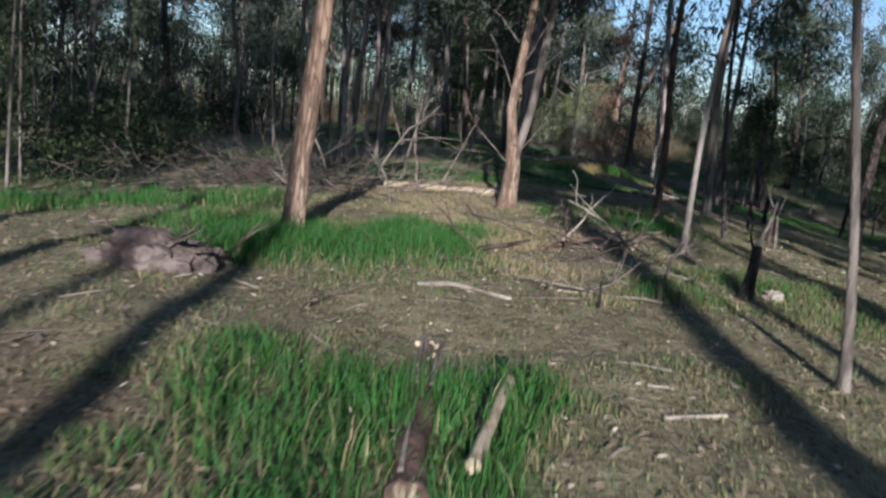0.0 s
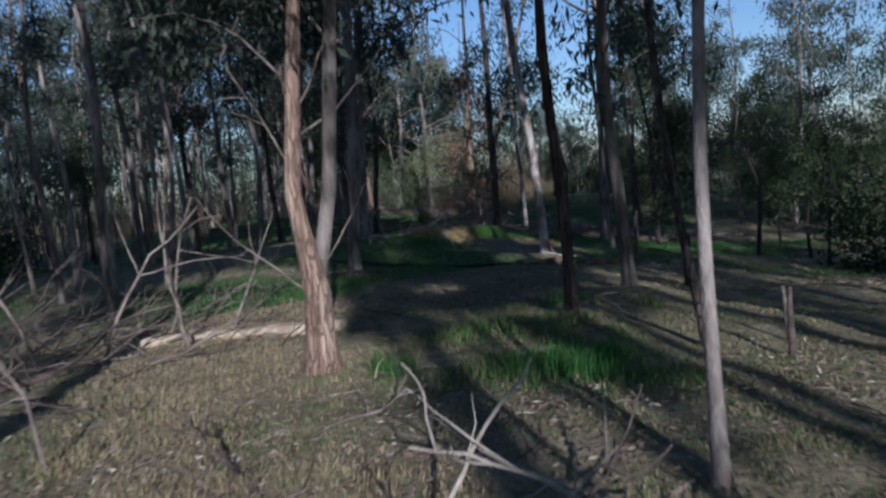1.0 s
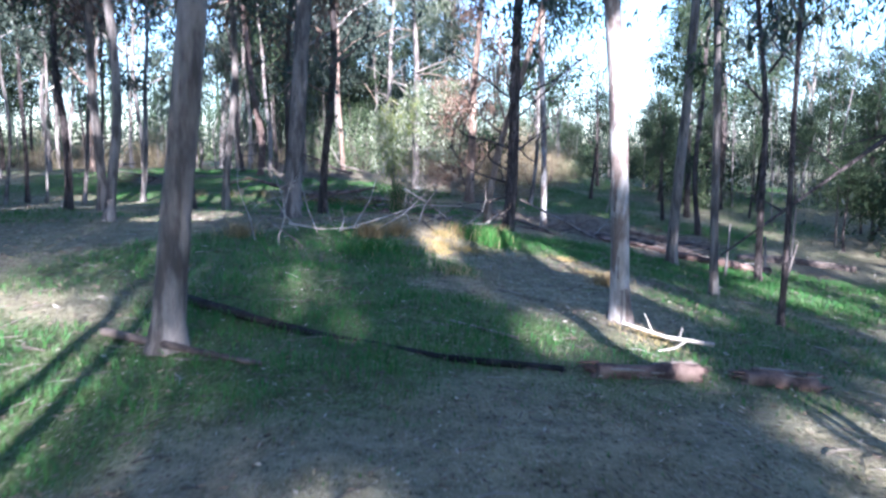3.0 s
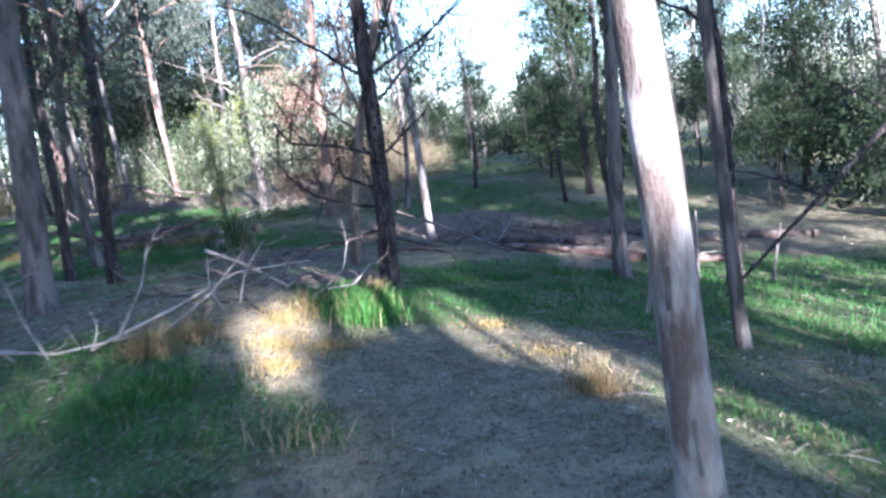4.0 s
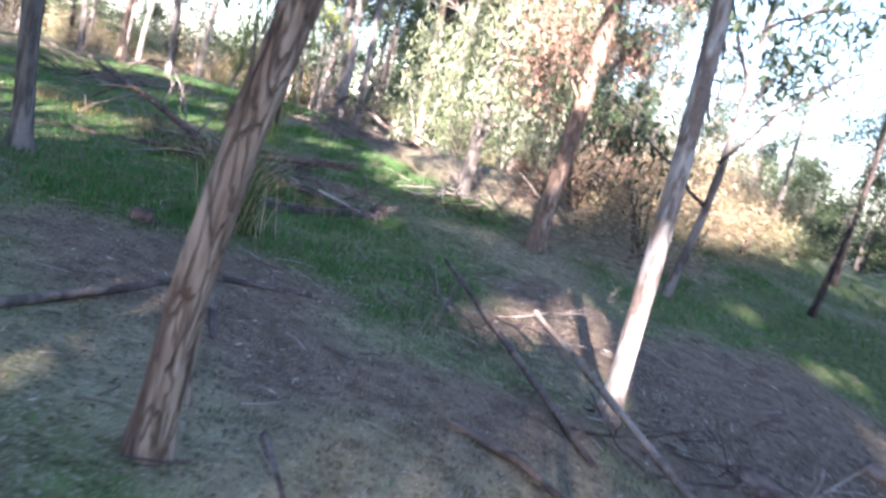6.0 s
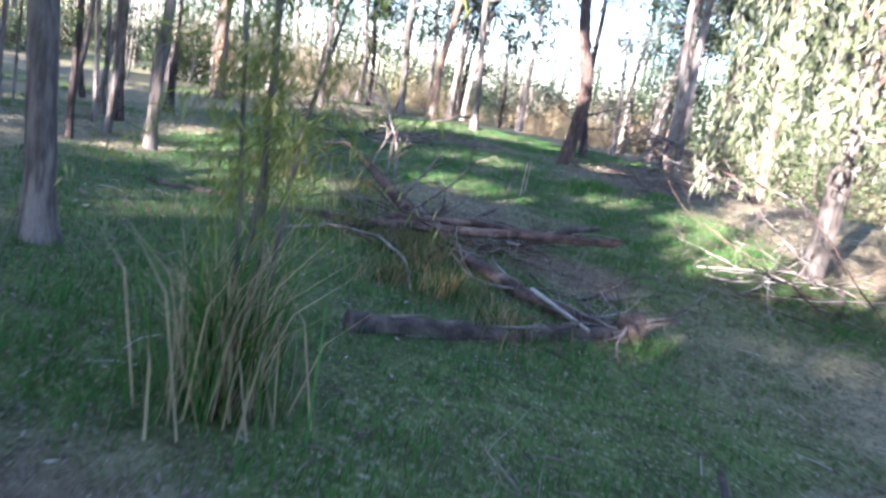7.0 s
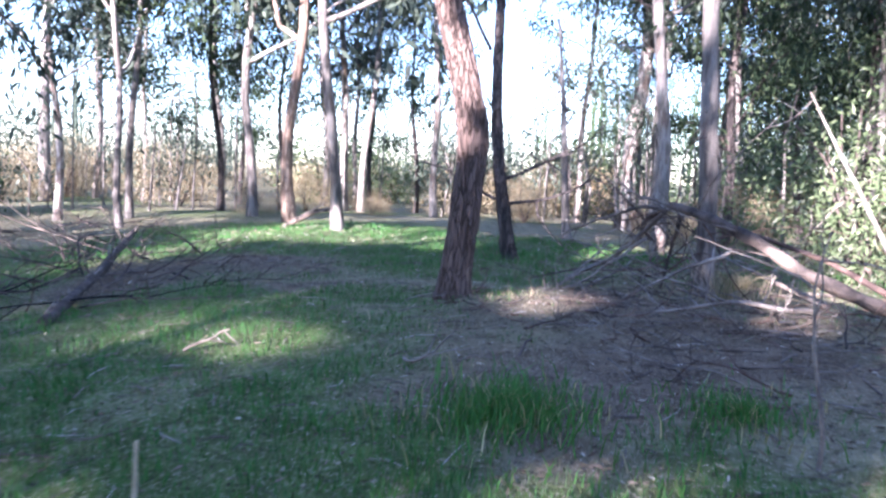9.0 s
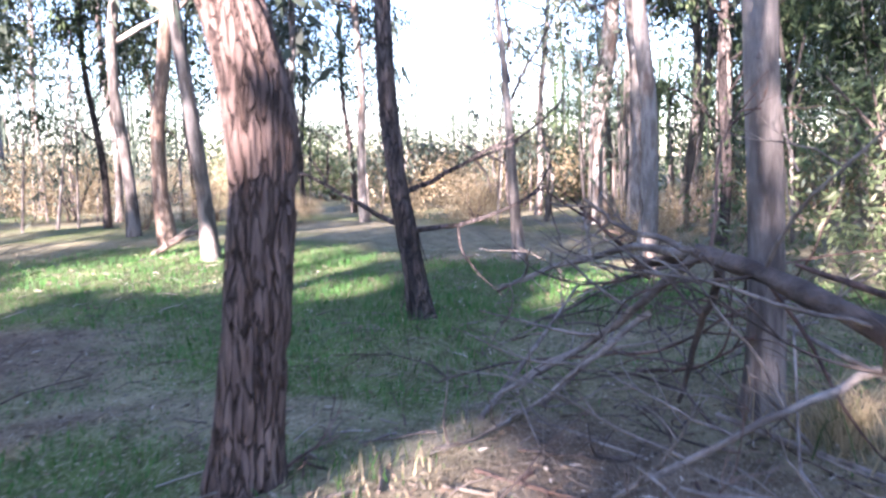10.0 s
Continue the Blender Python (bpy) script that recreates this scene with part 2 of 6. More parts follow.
WOOD_DEAD = material("weathered_wood", (.12, .098, .082), (.28, .245, .21), (.40, .37, .33), 5, (1, 1, 1), .88, .6, 40, .3)
WOOD_PALE = material("bleached_wood", (.25, .22, .185), (.44, .40, .345), (.52, .49, .44), 6, (1, 1, 1), .85, .5, 40, .3)
WOOD_DARK = material("rotten_wood", (.05, .04, .035), (.145, .112, .093), (.23, .18, .145), 5, (1, 1, 1), .92, 1.0, 30, .35)
WOOD_RED = material("red_rotten_wood", (.06, .04, .034), (.18, .115, .09), (.30, .21, .165), 5, (1, 1, 1), .92, 1.0, 30, .35)
WOOD_CUT = material("split_wood", (.30, .24, .17), (.55, .46, .33), None, 7, (1, 1, 1), .8, .5, 50)
EARTH = material("crumbled_earth", (.06, .047, .043), (.16, .13, .12), (.24, .2, .185), 7, (1, 1, 1), .95, 1.0, 34, .35)
CHAR = material("charred_wood", (.012, .011, .01), (.04, .037, .035), None, 9, (1, 1, 1), .9, 1.0, 40)


def ground_material():
    m = bpy.data.materials.new("woodland_ground")
    m.use_nodes = True
    t = m.node_tree
    n, l = t.nodes, t.links
    shader = n["Principled BSDF"]
    shader.inputs["Roughness"].default_value, shader.inputs["Specular IOR Level"].default_value = .95, .15
    coord, kinds, sep = n.new("ShaderNodeTexCoord"), n.new("ShaderNodeAttribute"), n.new("ShaderNodeSeparateColor")
    kinds.attribute_name = "cover"
    l.new(kinds.outputs["Color"], sep.inputs[0])

    def noise_at(s, detail=4.0):
        node = n.new("ShaderNodeTexNoise")
        node.inputs["Scale"].default_value, node.inputs["Detail"].default_value, node.inputs["Roughness"].default_value = s, detail, .65
        l.new(coord.outputs["Object"], node.inputs["Vector"])
        return node.outputs["Fac"]

    def ramp(value, a, b):
        node = n.new("ShaderNodeMapRange")
        node.inputs["From Min"].default_value, node.inputs["From Max"].default_value = a, b
        l.new(value, node.inputs["Value"])
        return node.outputs[0]

    def mix(f, a, b):
        node = n.new("ShaderNodeMix")
        node.data_type = "RGBA"
        for socket, v in ((node.inputs["Factor"], f), (node.inputs["A"], a), (node.inputs["B"], b)):
            if isinstance(v, bpy.types.NodeSocket):
                l.new(v, socket)
            else:
                socket.default_value = v if isinstance(v, float) else (*v, 1)
        return node.outputs["Result"]

    broad, mid, fine, speck = noise_at(.8), noise_at(5), noise_at(28), noise_at(90, 2.0)
    olive = mix(ramp(mid, .35, .65), (.135, .122, .068), (.285, .255, .155))
    lush = mix(ramp(mid, .35, .65), (.045, .072, .018), (.095, .15, .04))
    soil = mix(ramp(mid, .35, .65), (.094, .069, .046), (.19, .143, .098))
    straw = mix(ramp(mid, .35, .65), (.21, .17, .10), (.38, .31, .195))
    colour = mix(sep.outputs[0], olive, lush)
    colour = mix(sep.outputs[2], colour, straw)
    colour = mix(ramp(fine, .56, .70), colour, (.34, .285, .21))
    colour = mix(sep.outputs[1], colour, soil)
    colour = mix(ramp(speck, .60, .68), colour, (.46, .41, .33))
    colour = mix(ramp(fine, .44, .33), colour, (.035, .028, .02))
    colour = mix(ramp(broad, .5, .75), colour, mix(.35, colour, (.08, .06, .045)))
    relief, height = n.new("ShaderNodeBump"), n.new("ShaderNodeMath")
    height.operation = "ADD"
    l.new(mid, height.inputs[0]), l.new(fine, height.inputs[1])
    relief.inputs["Strength"].default_value, relief.inputs["Distance"].default_value = .8, .05
    l.new(height.outputs[0], relief.inputs["Height"]), l.new(relief.outputs[0], shader.inputs["Normal"])
    l.new(colour, shader.inputs["Base Color"])
    return m


def tint_material(name, leafy=.3):
    """Takes its colour from the mesh, blade by blade."""
    m = bpy.data.materials.new(name)
    m.use_nodes = True
    n, l = m.node_tree.nodes, m.node_tree.links
    shader, tone, blend, light = n["Principled BSDF"], n.new("ShaderNodeAttribute"), n.new("ShaderNodeMixShader"), n.new("ShaderNodeBsdfTranslucent")
    tone.attribute_name = "tint"
    shader.inputs["Roughness"].default_value, shader.inputs["Specular IOR Level"].default_value = .6, .25
    blend.inputs[0].default_value = leafy
    l.new(tone.outputs["Color"], shader.inputs["Base Color"]), l.new(tone.outputs["Color"], light.inputs["Color"])
    l.new(shader.outputs[0], blend.inputs[1]), l.new(light.outputs[0], blend.inputs[2])
    l.new(blend.outputs[0], n["Material Output"].inputs["Surface"])
    return m


GROUND, BLADE = ground_material(), tint_material("grass_blades")

# ---- ground: one sheet to the horizon, finer near the walk ----
def spread(fine_from, fine_to, step, far):
    inner = np.arange(fine_from, fine_to + step / 2, step)
    out, s, v = [], step, 0.0
    while v < far:
        s *= 1.28
        v += s
        out.append(v)
    out = np.array(out)
    return np.r_[(fine_from - out)[::-1], inner, fine_to + out]


gx, gy = np.meshgrid(spread(-7, 16, .17, 900), spread(-2, 56, .17, 900))
gz = earth(gx, gy)
far_ = np.clip((np.hypot(gx - 4, gy - 26) - 60) / 200, 0, 1)
gz = gz * (1 - far_)
rows_, cols_ = gx.shape
i, j = np.meshgrid(np.arange(rows_ - 1), np.arange(cols_ - 1), indexing="ij")
quads = np.stack([i * cols_ + j, i * cols_ + j + 1, (i + 1) * cols_ + j + 1, (i + 1) * cols_ + j], -1).reshape(-1, 4)
ground_mesh = mesh_of("ground", np.stack([gx, gy, gz], -1).reshape(-1, 3), quads, np.full(len(quads), 4))
lush_, bare_, straw_ = cover(gx.ravel(), gy.ravel())
shade_ = ground_mesh.color_attributes.new("cover", "FLOAT_COLOR", "POINT")
shade_.data.foreach_set("color", np.stack([lush_, bare_, straw_, np.ones_like(lush_)], 1).astype(np.float32).ravel())
ground_mesh.materials.append(GROUND)
ground = tagged(new("ground", ground_mesh), "uneven woodland floor of grass, litter and bare soil", "ground", kind="structure")


# ---- trees ----
def ringed(u, v, around, seed):
    """Smooth noise that closes round a trunk after that many cells."""
    iu, iv = np.floor(u), np.floor(v)
    fu, fv = u - iu, v - iv
    fu, fv = fu * fu * (3 - 2 * fu), fv * fv * (3 - 2 * fv)
    at = lambda p, q: lattice(np.mod(p, around), q, seed)
    low = at(iu, iv) * (1 - fu) + at(iu + 1, iv) * fu
    high = at(iu, iv + 1) * (1 - fu) + at(iu + 1, iv + 1) * fu
    return low * (1 - fv) + high * fv


def ridges(depth, lobes, seed):
    """Bark relief: broken upright plates with furrows between them, on a slightly lumpy trunk."""
    seed = seed % 97

    def relief(a, s, r):
        u = a / (2 * np.pi)
        wave = .9 * (ringed(u * 3, s * 1.6, 3, seed) - .5)
        plate = ringed((u + wave * .07) * lobes, s * 3.2, lobes, seed + 1)
        furrow = -np.exp(-((plate - .42) / .10) ** 2)
        plate2 = ringed(u * lobes * 2, s * 8, lobes * 2, seed + 2) - .5
        big = ringed(u * 3, s * 1.2, 3, seed + 3) - .5
        return depth * (1.3 * furrow + .5 * (plate - .5) + .55 * plate2) + .07 * big
    return relief


def spine(base, lean, height, bend, seed, n):
    """A trunk's middle line: a lean per metre, and slow bends."""
    g = np.random.default_rng(seed)
    z = np.linspace(-.2, height, n)
    p = g.uniform(0, 6.28, 4)
    x = lean[0] * z + bend * (np.sin(z * .55 + p[0]) - np.sin(p[0])) + .35 * bend * (np.sin(z * 1.5 + p[1]) - np.sin(p[1]))
    y = lean[1] * z + bend * (np.sin(z * .5 + p[2]) - np.sin(p[2])) + .35 * bend * (np.sin(z * 1.4 + p[3]) - np.sin(p[3]))
    return np.stack([x, y, z], 1)


def crown_kit(seed, tall, wide, limbs, clumps, per, leaf, droop, spread_=.5):
    """The limbs (line and radii) and the leaves of a crown that starts at its own origin."""
    g = np.random.default_rng(seed)
    lines, centres = [], []
    for k in range(limbs):
        a, z0 = 2.4 * k + g.uniform(-.5, .5), tall * (.05 + .75 * k / limbs)
        reach = wide * g.uniform(.65, 1.1) * (1 - .45 * k / limbs)
        s = np.linspace(0, 1, 8)
        up = reach * g.uniform(.8, 1.6)
        x, y, z = np.cos(a) * reach * s, np.sin(a) * reach * s, z0 + up * (s - .45 * s * s * droop)
        pts = np.stack([x, y, z], 1) + np.cumsum(g.normal(0, .05, (8, 3)), 0)
        pts[0] = (0, 0, z0)
        lines.append((pts, np.linspace(.024, .006, 8) * wide / (2 if leaf > .15 else 4)))
        for c in range(max(2, clumps // limbs)):
            q = pts[g.integers(3, 8)]
            centres.append(q + g.normal(0, .22 * wide / 2, 3))
    for c in range(clumps // 4):
        centres.append(np.array((0, 0, tall * g.uniform(.45, 1.1))) + g.normal(0, .2 * wide, 3) * (1, 1, .6))
    leaves = Shape()
    for c in centres:
        k = int(per * g.uniform(.5, 1.5))
        size = spread_ * g.uniform(.6, 1.3)
        at = c + g.normal(0, size, (k, 3)) * (1, 1, .75)
        way = g.normal(0, .6, (k, 3)) + np.array((0, 0, -droop))
        leaves.leaves(at, way, leaf * g.uniform(.6, 1.3, k), leaf * .26 * g.uniform(.7, 1.3, k), g)
    return lines, leaves


CROWNS = {}


def crown_meshes(key):
    """Builds a crown's meshes once; trees share them."""
    if key not in CROWNS:
        kind, variant = key
        seed = 100 + variant * 17 + len(kind)
        spec = {"gum": (8.5, 3.0, 8, 42, 82, .23, 1.0, .34), "tall": (7.0, 2.4, 7, 30, 78, .25, 1.1, .34), "dense": (5.2, 2.0, 8, 60, 115, .15, .5, .34),
                "low": (6.5, 2.3, 9, 52, 98, .17, 1.2, .34), "fine": (4.6, 1.7, 9, 66, 120, .11, 1.1, .27), "thin": (4.0, 1.3, 5, 18, 70, .20, .9, .28), "canopy": (4.6, 2.5, 9, 60, 72, .32, .7, .36)}[kind]
        lines, leaves = crown_kit(seed, *spec)
        limbs = []
        for pts, radii in lines:
            s = Shape()
            s.tube(pts, radii, 5)
            limbs.append(s.mesh("limb"))
        CROWNS[key] = limbs, leaves.mesh("crown", False)
    return CROWNS[key]


def bark_strips(trunk, pts, radii, count, mat, seed, low=.1, high=3.2):
    """Loose curled strips of bark on a trunk, each a piece of its own."""
    g = np.random.default_rng(seed)
    for k in range(count):
        a, z, ln, w = g.uniform(0, 6.28), g.uniform(low, high), g.uniform(.12, .45), g.uniform(.018, .05)
        n = 6
        zz_ = z + np.linspace(0, -ln, n)
        mid = np.stack([np.interp(zz_, pts[:, 2], pts[:, c]) for c in range(2)] + [zz_], 1)
        r = np.interp(zz_, pts[:, 2], radii)
        lift = .004 + g.uniform(.01, .06) * np.linspace(0, 1, n) ** 2
        turn = a + g.normal(0, .15) * np.linspace(0, 1, n)
        rows = []
        for off, out in ((-.5, 0), (0, .006), (.5, 0)):
            b = turn + off * w / r * np.linspace(1, .55, n)
            rows.append(mid + ((r + lift + out)[:, None]) * np.stack([np.cos(b), np.sin(b), 0 * b], 1))
        v = np.concatenate(rows)
        faces = [(c * n + q, c * n + q + 1, (c + 1) * n + q + 1, (c + 1) * n + q) for c in range(2) for q in range(n - 1)]
        s = Shape()
        s.add(v, faces)
        part("bark_strip", s.mesh("bark_strip"), mat, trunk)


def tree(x, y, width, lean=(0, 0), height=12.0, bark="grey", crown=("gum", 0), start=5.0, leaf="gum", label="", near=False, bend=.12, size=1.0, sides=None, group="", turn=0.0, name="tree", sweep=0.0):
    seed = int(abs(x * 131 + y * 977)) % 100000
    z = float(earth(x, y))
    ob = thing(name, x, y, z, label or "slender gum tree with rough bark in the woodland", "tree", group, turn=turn)
    if near:
        zs = spine((0, 0), lean, height, bend, seed, 90 if height > 6 else 60)
        keep = np.r_[np.linspace(0, 1, 64) * .45, np.linspace(.46, 1, 20)]
        pts = np.stack([np.interp(keep, np.linspace(0, 1, len(zs)), zs[:, k]) for k in range(3)], 1)
    else:
        pts = spine((0, 0), lean, height, bend, seed, 16)
    low_ = np.clip(pts[:, 2], 0, 2.3)
    pts[:, 0] += sweep * low_ * (2 * pts[:, 2] - low_)
    r = width / 2 * (1 - .75 * np.clip(pts[:, 2] / height, 0, 1)) * (1 + .45 * np.exp(-np.clip(pts[:, 2], 0, 9) / .16))
    deep = {"furrowed": .14, "stringy": .09, "dark": .11, "iron": .12, "pale": .03, "white": .03, "grey": .05}[bark]
    s = Shape()
    s.tube(pts, r, sides or (36 if near else 9), ridges(deep if near else .03, 13, seed))
    trunk = part("trunk", s.mesh("trunk"), BARK[bark], ob)
    if near and bark in ("stringy", "dark", "iron", "white", "grey") and width > .1:
        bark_strips(trunk, pts, r, 12 if bark in ("iron", "dark", "stringy") else 7, BARK["pale" if bark == "white" else "stringy" if bark in ("stringy", "white") else bark], seed + 5)
    if crown:
        limbs, leaves = crown_meshes(crown)
        at = np.array([np.interp(start, pts[:, 2], pts[:, k]) for k in range(3)])
        m = Matrix.Translation(at) @ Matrix.Rotation(seed % 628 / 100, 4, "Z") @ Matrix.Scale(size, 4)
        for mesh in limbs:
            part("limb", mesh, BARK[bark], ob).matrix_basis = m
        part("crown", leaves, LEAF[leaf], ob).matrix_basis = m
    return ob


def bare_limb(parent, start, way, length, radius, bark, seed, name="limb", forks=2, rise_=.15, split=False):
    """A dead or bare limb with a few forks; split: its first forks are twigs of their own."""
    g = np.random.default_rng(seed)
    shapes = [Shape()]

    def grow(p, d, ln, r, left, s, top):
        n = 9
        pts, d = [np.array(p, float)], np.array(d, float) / np.linalg.norm(d)
        for k in range(n - 1):
            d = d + g.normal(0, .13, 3) + np.array((0, 0, rise_ * .12))
            d /= np.linalg.norm(d)
            pts.append(pts[-1] + d * ln / (n - 1))
        s.tube(pts, np.linspace(r, r * .35, n), 7 if r > .015 else 5)
        if left:
            for f in range(g.integers(2, 4)):
                k = g.integers(3, n - 1)
                side = d + g.normal(0, .65, 3)
                if top and split:
                    shapes.append(Shape())
                grow(pts[k], side, ln * g.uniform(.35, .6), r * .5, left - 1, shapes[-1] if top and split else s, False)

    grow(start, way, length, radius, forks, shapes[0], True)
    ob = part(name, shapes[0].mesh(name), bark, parent)
    for s in shapes[1:]:
        part("twig", s.mesh("twig"), bark, ob)
    return ob


# ---- the trees along the walk ----
tree(-1.45, 7.21, .20, (.045, 0), 13, "stringy", ("tall", 0), 7, label="straight pinkish-brown stringybark gum in lush grass", near=True, bend=.05)
tree(2.5, 7.85, .066, (.03, .02), 7, "pale", ("thin", 0), 3.2, label="thin grey gum sapling on the dry slope", near=True, sides=14, bend=.10)
tree(2.0, 3.74, .055, (-.06, .03), 7.5, "grey", ("thin", 1), 3.6, label="thin pale gum sapling beside a shadowed hollow", near=True, sides=14, bend=.08)
tree(3.55, 12.38, .125, (.045, 0), 12, "iron", ("canopy", 1), 5.8, label="slim grey gum with flaking bark", near=True, sides=18, bend=.08)
tree(4.02, 10.6, .075, (-.12, .08), 8, "dark", ("thin", 2), 3.6, label="leaning slim grey gum sapling", near=True, sides=14, bend=.10)
tree(5.2, 14.6, .165, (.01, .01), 13, "grey", ("canopy", 1), 3.8, label="grey gum with a straight slim trunk", size=.9, near=True, sides=20, bend=.07)
tree(1.93, 18.8, .23, (.10, .02), 14, "grey", ("canopy", 2), 4.8, label="grey-brown gum with dappled trunk by a fallen log", near=True, bend=.06)
tree(5.88, 19.95, .18, (-.055, .03), 14, "white", ("gum", 2), 4.6, label="white-barked gum with peeling brown patches", near=True, bend=.05)
tree(2.92, 27.1, .30, (.06, 0), 16, "grey", ("canopy", 0), 4.2, label="stout grey gum behind the dead branches", near=True, bend=.05)
tree(8.47, 22.62, .115, (.0, .01), 12, "grey", ("gum", 0), 4.4, "gum", label="slender grey-brown gum at the grassy slope", near=True, sides=20, bend=.08)
tree(8.25, 20.85, .08, (.02, .02), 7, "dark", ("thin", 0), 2.6, label="thin dark sapling on the slope", near=True, sides=14, bend=.06)
h_tree = tree(6.36, 25.4, .20, (.045, .02), 12, "dark", ("fine", 1), 1.9, size=1.5, label="dark-barked tree with bare lower twigs", near=True, bend=.06)
tree(9.8, 26.3, .20, (.02, -.01), 14, "grey", ("tall", 3), 6.0, label="straight grey-brown gum on bare slope", near=True, bend=.04)
tree(11.25, 25.75, .13, (-.06, .06), 11, "dark", ("low", 1), 2.9, "dense", label="dark slim tree with a crooked trunk", near=True, sides=20, bend=.10)
tree(9.1, 31.45, .15, (-.025, 0), 16, "white", ("tall", 0), 8.5, label="slim white gum rising from bare soil", near=True, bend=.05)
lean_tree = tree(6.90, 28.75, .145, (.05, -.09), 13, "stringy", ("tall", 1), 8.0, label="leaning brown rough-barked tree", near=True, bend=.02, sweep=.05)
for k, (z0, way, ln) in enumerate(((2.15, (-.55, .1, 1), 2.2), (2.5, (-.15, .2, 1), 1.8), (1.9, (-.8, .3, .8), 1.2))):
    bare_limb(lean_tree, (.05 * z0 + .05 * z0 * z0, -.09 * z0, z0), way, ln, .028, BARK["stringy"], 1700 + k, forks=1, split=True)
tree(10.7, 37.4, .14, (.02, 0), 10, "grey", ("low", 1), 1.0, label="slim gum with drooping foliage beyond the bare soil", size=1.15)
tree(8.7, 37.6, .28, (.03, 0), 11, "stringy", ("low", 2), 1.5, "rust", size=.80, label="reddish gum with brown withered foliage", near=True, bend=.06)

# the forked tree: one stout foot and two stems
b_tree = thing("forked_tree", 1.02, 11.3, float(earth(1.02, 11.3)) + .04, "forked orange-brown gum with stringy peeling bark", "tree")
for k, (lean, w, h, bark) in enumerate((((-.16, 0), .15, 8.0, "stringy"), ((.12, .02), .13, 11, "grey"))):
    zz = np.r_[np.linspace(.55 if k else -.2, 4, 64), np.linspace(4.2, h, 14)]
    s = Shape()
    px_ = (-.15 * np.clip(zz - .6, 0, .8) + .09 * np.clip(zz - 1.4, 0, 2.5) + .03 * np.clip(zz - 3.9, 0, 99) + .02 * zz) if k == 0 else (.22 * np.clip(zz - .6, 0, .8) + .11 * np.clip(zz - 1.4, 0, 99) + .02)
    s.tube(np.stack([px_, lean[1] * zz, zz], 1), w / 2 * (1 - .7 * zz / h) + (0 if k else 1) * (.045 / (1 + np.exp((zz - .85) / .13)) + .045 * np.exp(-np.clip(zz, 0, 9) / .14)), 32, ridges(.06 if k == 0 else .025, 11, 8 + k))
    part("stem" if k else "trunk", s.mesh("stem"), BARK[bark], b_tree, "grey smoother stem" if k else "orange-brown trunk with torn bark")
    limbs, leaves = crown_meshes(("fine", 3 + k))
    m = Matrix.Translation((float(np.interp(1.5 if k == 0 else 2.3, zz, px_)), .05, 1.5 if k == 0 else 2.3)) @ Matrix.Rotation(2.0 * k, 4, "Z") @ Matrix.Scale(1.35, 4)
    for mesh in limbs:
        part("limb", mesh, BARK["grey"], b_tree).matrix_basis = m
    part("crown", leaves, LEAF["gum"], b_tree, "sparse hanging grey-green leaves").matrix_basis = m
for k, (z0, way, ln) in enumerate(((.7, (.55, -.05, .9), .95), (.6, (-.9, .1, .85), 1.2), (1.5, (-.5, .3, .8), 1.0), (2.1, (.5, .2, .9), 1.2))):
    bare_limb(b_tree, (.04 * np.sign(way[0]), 0, z0), way, ln, .010, WOOD_DEAD, 40 + k, forks=1)

for k, at in enumerate(((-.55, .5, 2.3), (.7, .6, 2.9), (-.9, .3, 2.7), (.95, .2, 3.3), (.1, .9, 2.8))):
    limbs, leaves = crown_meshes(("fine", 6 + k))
    m = Matrix.Translation(at) @ Matrix.Scale(1.2, 4)
    for mesh in limbs:
        part("limb", mesh, BARK["grey"], b_tree).matrix_basis = m
    part("crown", leaves, LEAF["gum"], b_tree, "sparse hanging grey-green leaves").matrix_basis = m
# unseen high crown added to the stem, to shade the glade far ahead
limbs, leaves = crown_meshes(("canopy", 1))
m = Matrix.Translation((.75, .18, 7.6)) @ Matrix.Scale(.75, 4)
for mesh in limbs:
    part("limb", mesh, BARK["grey"], b_tree).matrix_basis = m
part("crown", leaves, LEAF["gum"], b_tree).matrix_basis = m

# bare twigs low on the dark tree
for k, (z0, way, ln) in enumerate(((.95, (-1, .2, .1), 1.3), (1.15, (-.9, -.3, .25), 1.2), (1.5, (-1, 0, .45), 1.5), (1.4, (.9, .2, .55), 1.4), (1.9, (.8, -.1, .7), 1.6),
                                   (2.2, (.9, .1, .25), 2.2), (.7, (-.8, .5, -.05), .9), (2.3, (-.7, .2, .6), 1.7))):
    bare_limb(h_tree, (0, .03, z0), way, ln, .02, BARK["dark"], 60 + k, forks=2, split=True)

# the bent furrowed tree at the end of the walk
v_tree = thing("bent_tree", 2.0, 45.6, float(earth(2.0, 45.6)), "stout bent gum with deeply furrowed red-brown bark", "tree")
zz = np.r_[np.linspace(-.2, 4.2, 150), np.linspace(4.3, 12, 20)]
turn_ = lambda z0, soft: soft * np.log1p(np.exp((zz - z0) / soft))
px_ = .10 * np.clip(zz, 0, 99) - .38 * turn_(1.45, .12) + .17 * turn_(2.7, .3)
s = Shape()
rr = .138 * (1 - .05 * zz) * (1 + .32 * np.exp(-np.clip(zz, 0, 9) / .14)) + .012 * np.exp(-((zz - 1.45) / .25) ** 2)
s.tube(np.stack([px_ * .9, px_ * .45, zz], 1), rr, 96, ridges(.10, 22, 77))
part("trunk", s.mesh("trunk"), BARK["furrowed"], v_tree)
limbs, leaves = crown_meshes(("tall", 2))
m = Matrix.Translation((float(px_[-12]) * .9, float(px_[-12]) * .45, 6.0))
for mesh in limbs:
    part("limb", mesh, BARK["stringy"], v_tree).matrix_basis = m
